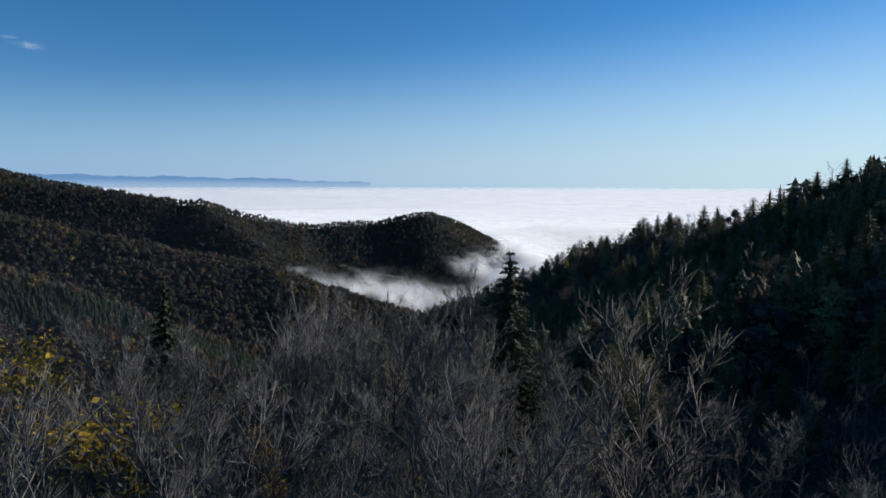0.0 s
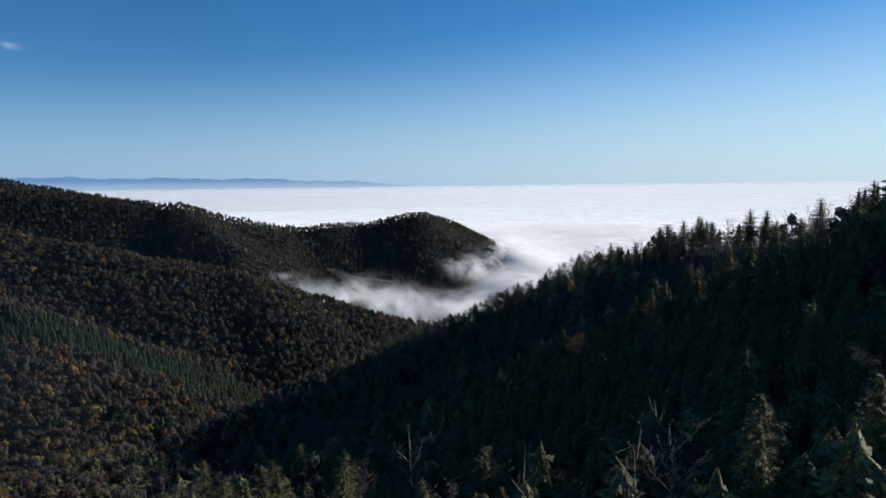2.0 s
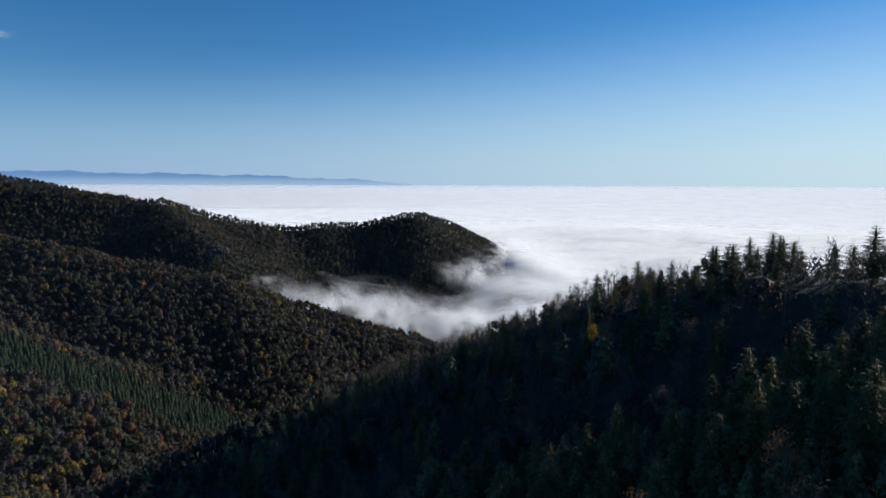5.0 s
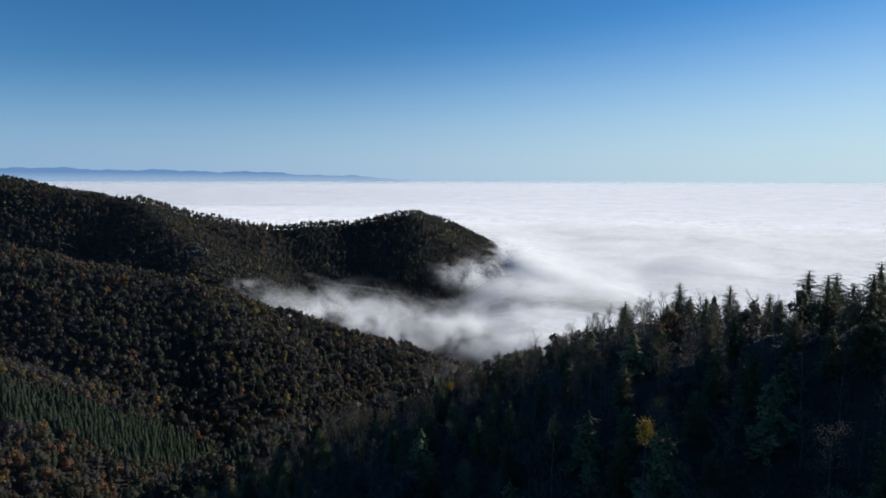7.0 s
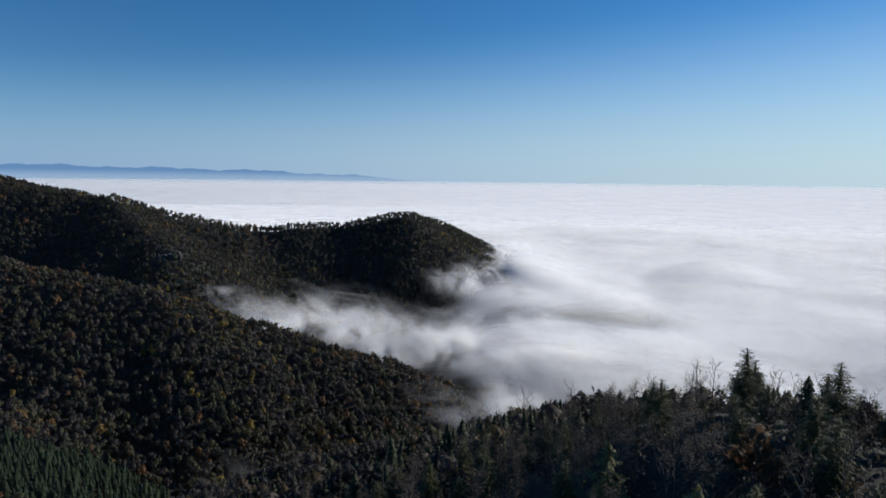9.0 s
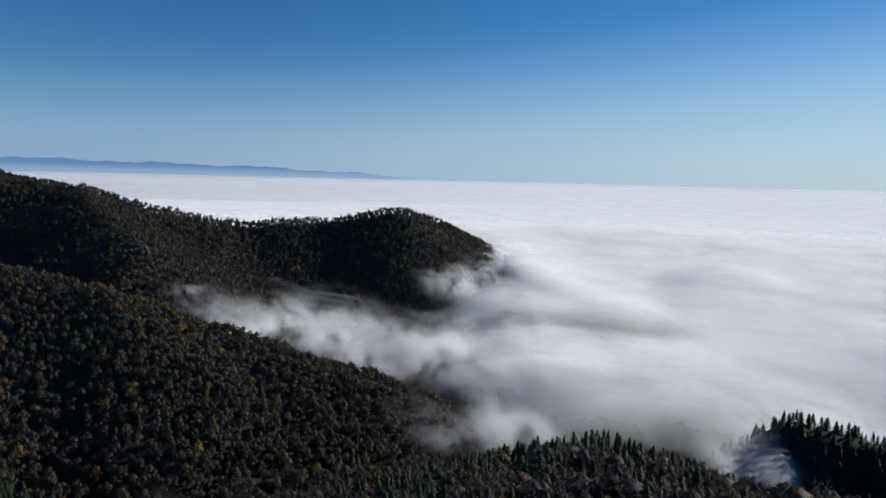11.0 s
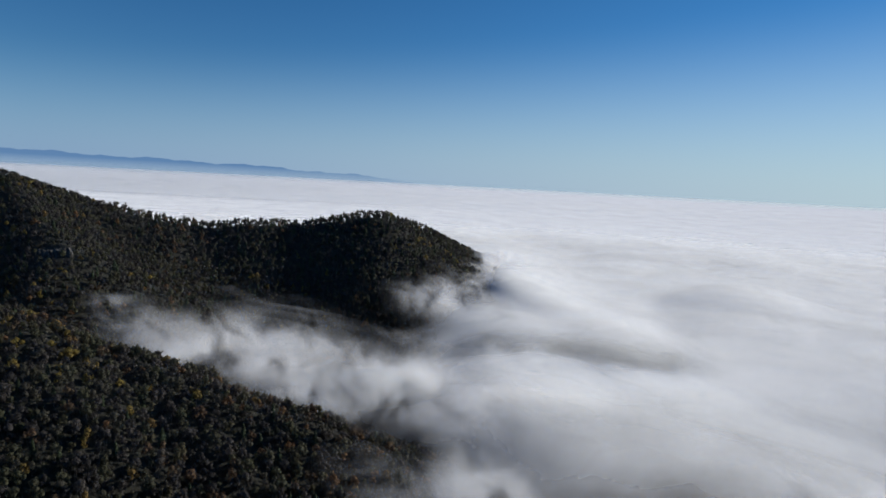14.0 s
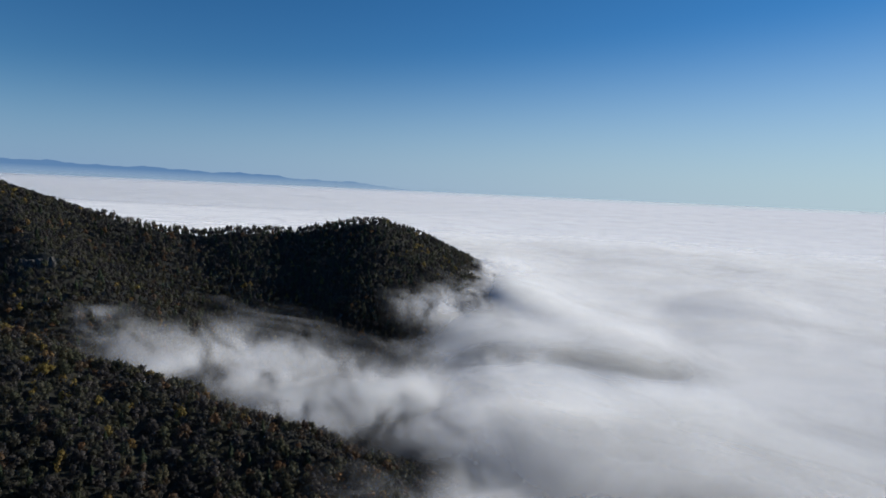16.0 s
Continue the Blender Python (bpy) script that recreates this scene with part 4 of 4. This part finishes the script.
def canopy(seed, h, r, lumps, sprays, size, far=False):
    """A far broadleaf tree in a closed wood: an uneven crown of several leafy heads with loose sprays and gaps between them, on a forked trunk."""
    g = random.Random(seed)
    leaf, wood_of = Shape(), Shape()
    heads = [(g.uniform(-0.12, 0.12) * r, g.uniform(-0.12, 0.12) * r, h * 0.76, r * g.uniform(0.46, 0.56))]
    for k in range(lumps - 1):
        a, q = 2.4 * k + g.uniform(-0.5, 0.5), r * g.uniform(0.38, 0.72)
        heads.append((q * math.cos(a), q * math.sin(a), h * g.uniform(0.36, 0.72), r * g.uniform(0.26, 0.46)))
    for cx, cy, cz, cr in heads:
        n0 = len(leaf.v)
        for p in HEAD_V if far else BALL_V:
            leaf.v.append(np.array([cx, cy, cz]) + np.array(p) * (1, 1, 1.12) * cr * g.uniform(0.72, 1.12) * (1.12 if far else 1.0))
        leaf.t += [tuple(n0 + q for q in t) for t in (HEAD_T if far else BALL_T)]
        wood_of.spike((cx * 0.1, cy * 0.1, -0.8), (cx * 0.8, cy * 0.8, cz), 0.16)
    for i in range(sprays):
        cx, cy, cz, cr = heads[i % len(heads)]
        d = np.array([g.gauss(0, 1), g.gauss(0, 1), g.gauss(0.45, 0.8)])
        d /= np.linalg.norm(d)
        p = np.array([cx, cy, cz]) + d * cr * g.uniform(0.85, 1.1)
        way = d * 0.6 + np.array([g.gauss(0, 0.3), g.gauss(0, 0.3), g.uniform(0.2, 0.8)])
        a = g.uniform(0, 6.283)
        side = np.array([math.cos(a), math.sin(a), g.uniform(-0.4, 0.4)])
        k = size * g.uniform(0.6, 1.35)
        leaf.tri(p - way * 0.5 * k, p + way * k * 0.6 + side * k * 0.4, p + way * k * g.uniform(0.4, 0.8) - side * k * 0.4)
    return joined((0, wood_of.done()), (1, leaf.done()))


g7 = random.Random(21)
near_conifers = [joined((0, thin_trunk(h * 0.85, 0.2)), (1, mid_conifer_shape(g7, h, r, 7, 5))) for h, r, fl in ((11, 4.0, 0.1), (10, 3.8, 0.3), (12, 4.2, 0.6))]
far_conifers = [joined((0, thin_trunk(h * 0.8, 0.2)), (1, far_conifer_shape(g7, h, r, 6, 6))) for h, r in ((11, 3.1), (10, 2.9), (12, 3.3))]
planted_spruces = [joined((0, thin_trunk(h * 0.8, 0.15)), (1, far_conifer_shape(g7, h, r, 5, 5))) for h, r in ((10, 2.5), (9.4, 2.3), (10.6, 2.6))]
mid_clumps = [canopy(s, 11, r, n, 80, 0.6) for s, r, n in ((1, 3.6, 7), (2, 3.2, 6), (3, 3.9, 7))]
near_clumps = [canopy(s, 12, r, n, 44, 1.0) for s, r, n in ((14, 4.6, 6), (15, 4.0, 5), (16, 4.9, 7), (17, 3.6, 5))]
far_clumps = [canopy(s, 12, r, n, 24, 1.3, far=True) for s, r, n in ((4, 4.6, 6), (5, 4.0, 5), (6, 4.9, 7), (7, 3.6, 5))]
farthest_clumps = [canopy(s, 12, r, n, 6, 1.7, far=True) for s, r, n in ((4, 4.6, 3), (5, 4.2, 2), (6, 4.9, 3))]
far_sticks = [sticks_shape(s, 13, 3.0) for s in (8, 9)]

# the shaded slope and its crest, where no single tree stands
sx, sy, rng = spots_in(-175, 330, 60, 800, 5.0, 11)
near_taken = np.array(taken)
free = np.array([((near_taken[:, 0] - a) ** 2 + (near_taken[:, 1] - b) ** 2).min() > 16 for a, b in zip(sx, sy)])
free &= (height(sx, sy) > 118) & ((sy < 640) | (sx > 110)) & (sx > np.where(sy < 330, -0.28 * sy - 80, -172 + 0.45 * (sy - 330)))  & ~((np.abs(sx) < 70) & (sy < 86))
east = sx > np.interp(sy, [60, 170, 205, 262, 300, 460, 640, 800], [330, 230, 185, 140, 115, 200, 330, 330])
free &= ~east | (rng.random(len(sx)) < 0.1)
sx, sy = sx[free], sy[free]
sz = height(sx, sy) - 0.4
u = rng.random(len(sx))
patch = np.sin(sx / 31 + 1.7) * np.cos(sy / 43 + sx / 60)
leafy = (u < 0.42 + 0.22 * patch) & ~((sy > 455) & (sx > -20))
stick = ~leafy & (rng.random(len(sx)) < 0.10) & (sy < 420)
pines = ~leafy & ~stick
# before y 300 the tones lifted for haze, beyond it the dark ones
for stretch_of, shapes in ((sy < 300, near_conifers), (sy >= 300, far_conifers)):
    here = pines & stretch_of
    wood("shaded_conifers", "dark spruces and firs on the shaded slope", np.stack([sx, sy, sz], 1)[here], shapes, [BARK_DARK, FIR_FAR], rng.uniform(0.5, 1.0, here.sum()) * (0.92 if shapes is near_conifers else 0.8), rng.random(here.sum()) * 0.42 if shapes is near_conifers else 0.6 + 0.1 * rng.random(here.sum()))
beside = (sy < 330) & (sx > -70)
for stretch_of, shapes in ((beside, mid_clumps), (~beside, far_clumps)):
    here = leafy & stretch_of
    wood("shaded_broadleaf_wood", "brown thinning broadleaf trees on the shaded slope", np.stack([sx, sy, sz], 1)[here], shapes, [BARK_DARK, AUTUMN], rng.uniform(0.55, 0.9, here.sum()), rng.random(here.sum()) ** 1.6 * 0.85)
wood("leafless_wood", "leafless grey trees on the shaded slope", np.stack([sx, sy, sz], 1)[stick], far_sticks, [BARK_GREY], rng.uniform(0.6, 0.95, stick.sum()), rng.random(stick.sum()))

# the valley's other side: mixed autumn wood, with a spruce plantation across it
hx, hy, rng = spots_in(-1080, 40, 180, 1400, 5.2, 12)
hz = height(hx, hy)
ok = (hz > 112) & ~((hx > np.where(hy < 330, -0.28 * hy - 80, -172 + 0.45 * (hy - 330))) & (hy < 640)) & (hx > -0.86 * hy - 60)
behind = np.ones(len(hx), bool)
for ex, ey in ((10, 150), (28, 340)):
    ahead = np.hypot(hx - ex, hy - ey)
    behind &= height(hx - (hx - ex) / ahead * 45, hy - (hy - ey) / ahead * 45, False) > hz + 15
ok &= ~behind | (rng.random(len(hx)) < 0.12)
ok &= np.hypot(hx + 338, hy - 815) > 15
hx, hy, hz = hx[ok], hy[ok], hz[ok] - 0.5
u = rng.random(len(hx))
def planted(x, y):
    """The strip of planted spruces across the slope."""
    edge = 5 * np.sin(x / 17) + 3 * np.sin(x / 7.1)
    upper = np.interp(x, [-480, -340, -300, -265, -235, -205, -165], [380, 448, 470, 492, 510, 525, 514])
    lower = np.interp(x, [-480, -340, -300, -270, -245, -190, -165], [335, 402, 420, 435, 450, 450, 462])
    return (y > lower + edge) & (y < upper + 0.5 * edge) & (x > -480) & (x < -165)


band = planted(hx, hy)
grove = np.sin(hx / 57 + 2) * np.sin(hy / 71 + hx / 130) > 0.55
crown = (hy > 985) & (hx > -380) & (u < 0.2)
needle = band & (u < 2) | ~band & (u < np.where(grove, 0.2, 0.05)) | crown
P = np.stack([hx, hy, hz], 1)
bx, by, brng = spots_in(-480, -165, 330, 540, 3.4, 31)
in_band = planted(bx, by)
B = np.stack([bx, by, height(bx, by) - 0.5], 1)[in_band]
wood("plantation_spruces", "dense green spruces planted on the sunlit valley side", B, planted_spruces, [BARK_DARK, PLANTED], brng.uniform(0.7, 1.0, len(B)), 0.62 + 0.38 * brng.random(len(B)))
needle &= ~band
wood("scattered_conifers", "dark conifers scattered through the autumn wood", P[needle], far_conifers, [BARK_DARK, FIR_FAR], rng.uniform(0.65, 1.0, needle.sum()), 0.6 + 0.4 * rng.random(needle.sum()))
ridge_line = np.clip((height(hx, hy, False) - 0.25 * (height(hx - 40, hy, False) + height(hx + 40, hy, False) + height(hx, hy - 40, False) + height(hx, hy + 40, False))) / 12, 0, 1)
kind_of = rng.random(len(hx)) + 0.10 * np.sin(hx / 43) * np.cos(hy / 51)
shade = rng.random(len(hx))
rusty, golden, olive = np.where(hy < 450, 0.30, 0.09 + 0.14 * ridge_line), np.where(hy < 450, 0.05, 0.008 + 0.012 * ridge_line), 0.46
# haze put into the tones: fewer rusty and golden trees on the far hills
far_off = np.where(hy > 800, 0.35, 1.0)
rusty, golden = rusty * far_off, golden * far_off
tones = np.where(kind_of < rusty, 0.72 + 0.24 * shade, np.where(kind_of < rusty + olive, 0.42 + 0.2 * shade, 0.38 * shade))
tones = np.where(kind_of > 1 - golden, 0.97 + 0.03 * shade, tones)
leafy = ~needle & ~band
# beyond y 760 the grey trees are darkened, shade put into their tone
tones = np.where((hy > 760) & (tones < 0.4), 0.6 * tones, tones)
closest = (hy < 650) & (hx > -430)
middle = ~closest & (hy < 760)
for stretch_of, shapes in ((closest, near_clumps), (middle, far_clumps), (~closest & ~middle, farthest_clumps)):
    here = leafy & stretch_of
    wood("autumn_wood", "brown, grey and golden autumn broadleaf forest on the hills", P[here], shapes, [BARK_GREY, AUTUMN], rng.uniform(0.55, 1.0, here.sum()), tones[here])

# undergrowth that hides the ground between the nearest trees
bushes = [joined((0, thin_trunk(3, 0.05)), (1, clump_shape(s, 4.2, 1.7, 46, 0.5, low=0.0, limbs=2))) for s in (51, 52)]
for (x0, x1, y0, y1), gap, seed in (((-50, 64, 24, 104), 3.0, 14), ((-55, 112, 192, 335), 2.9, 15)):
    kx, ky, rng = spots_in(x0, x1, y0, y1, gap, seed)
    wood("undergrowth", "brown and mossy undergrowth between the trees", np.stack([kx, ky, height(kx, ky) - 0.3], 1), bushes, [BARK_DARK, AUTUMN], rng.uniform(0.45, 1.0, len(kx)), rng.random(len(kx)) * 0.7)

# young spruces that close the steep bank under the flight
yx, yy, rng = spots_in(-30, 115, 98, 205, 2.9, 17)
saplings = [joined((0, thin_trunk(4, 0.06)), (1, far_conifer_shape(g7, 6.5, 2.3, 4, 5))) for _ in range(3)]
wood("young_spruces", "young dark spruces and fir saplings filling the bank", np.stack([yx, yy, height(yx, yy) - 0.4], 1), saplings, [BARK_DARK, FIR_FAR], rng.uniform(0.5, 1.0, len(yx)), rng.random(len(yx)) * 0.42)


# ---- a rocky outcrop on the far spur ----
def rock_material():
    m, nt, p = material("weathered_rock")
    co = nt.nodes.new("ShaderNodeTexCoord")
    n1, n2 = node(nt, "ShaderNodeTexNoise", Scale=0.35, Detail=6), node(nt, "ShaderNodeTexNoise", Scale=2.5, Detail=6)
    for n in (n1, n2):
        nt.links.new(co.outputs["Object"], n.inputs["Vector"])
    nt.links.new(ramp(nt, n1.outputs["Fac"], [(0.35, (0.03, 0.03, 0.029)), (0.65, (0.085, 0.082, 0.078))]), p.inputs["Base Color"])
    bump = node(nt, "ShaderNodeBump", Strength=0.9, Distance=0.4)
    nt.links.new(n2.outputs["Fac"], bump.inputs["Height"])
    nt.links.new(bump.outputs[0], p.inputs["Normal"])
    p.inputs["Roughness"].default_value = 0.9
    return m


outcrop = tagged(new("rock_outcrop"), "grey weathered rocks standing out of the forest", "rock")
ROCK = rock_material()
for k in range(9):
    bm = bmesh.new()
    bmesh.ops.create_icosphere(bm, subdivisions=2, radius=1.0)
    size = rnd.uniform(1.8, 3.6)
    ox, oy = -338 + rnd.gauss(0, 6.5), 815 + rnd.gauss(0, 5)
    for v in bm.verts:
        c = v.co
        c *= 1 + 0.28 * math.sin(3.1 * c.x + k) * math.cos(2.7 * c.z + 2 * k) + 0.14 * math.sin(6.3 * c.y + 3 * c.z + k)
        c.x, c.y, c.z = c.x * size * 0.75 + ox, c.y * size * 0.7 + oy, c.z * size * 1.35 + float(height(ox, oy)) + 0.5 * size
    bm.normal_update()
    me = bpy.data.meshes.new("rock")
    bm.to_mesh(me)
    bm.free()
    me.materials.append(ROCK)
    new("rock", me).parent = outcrop
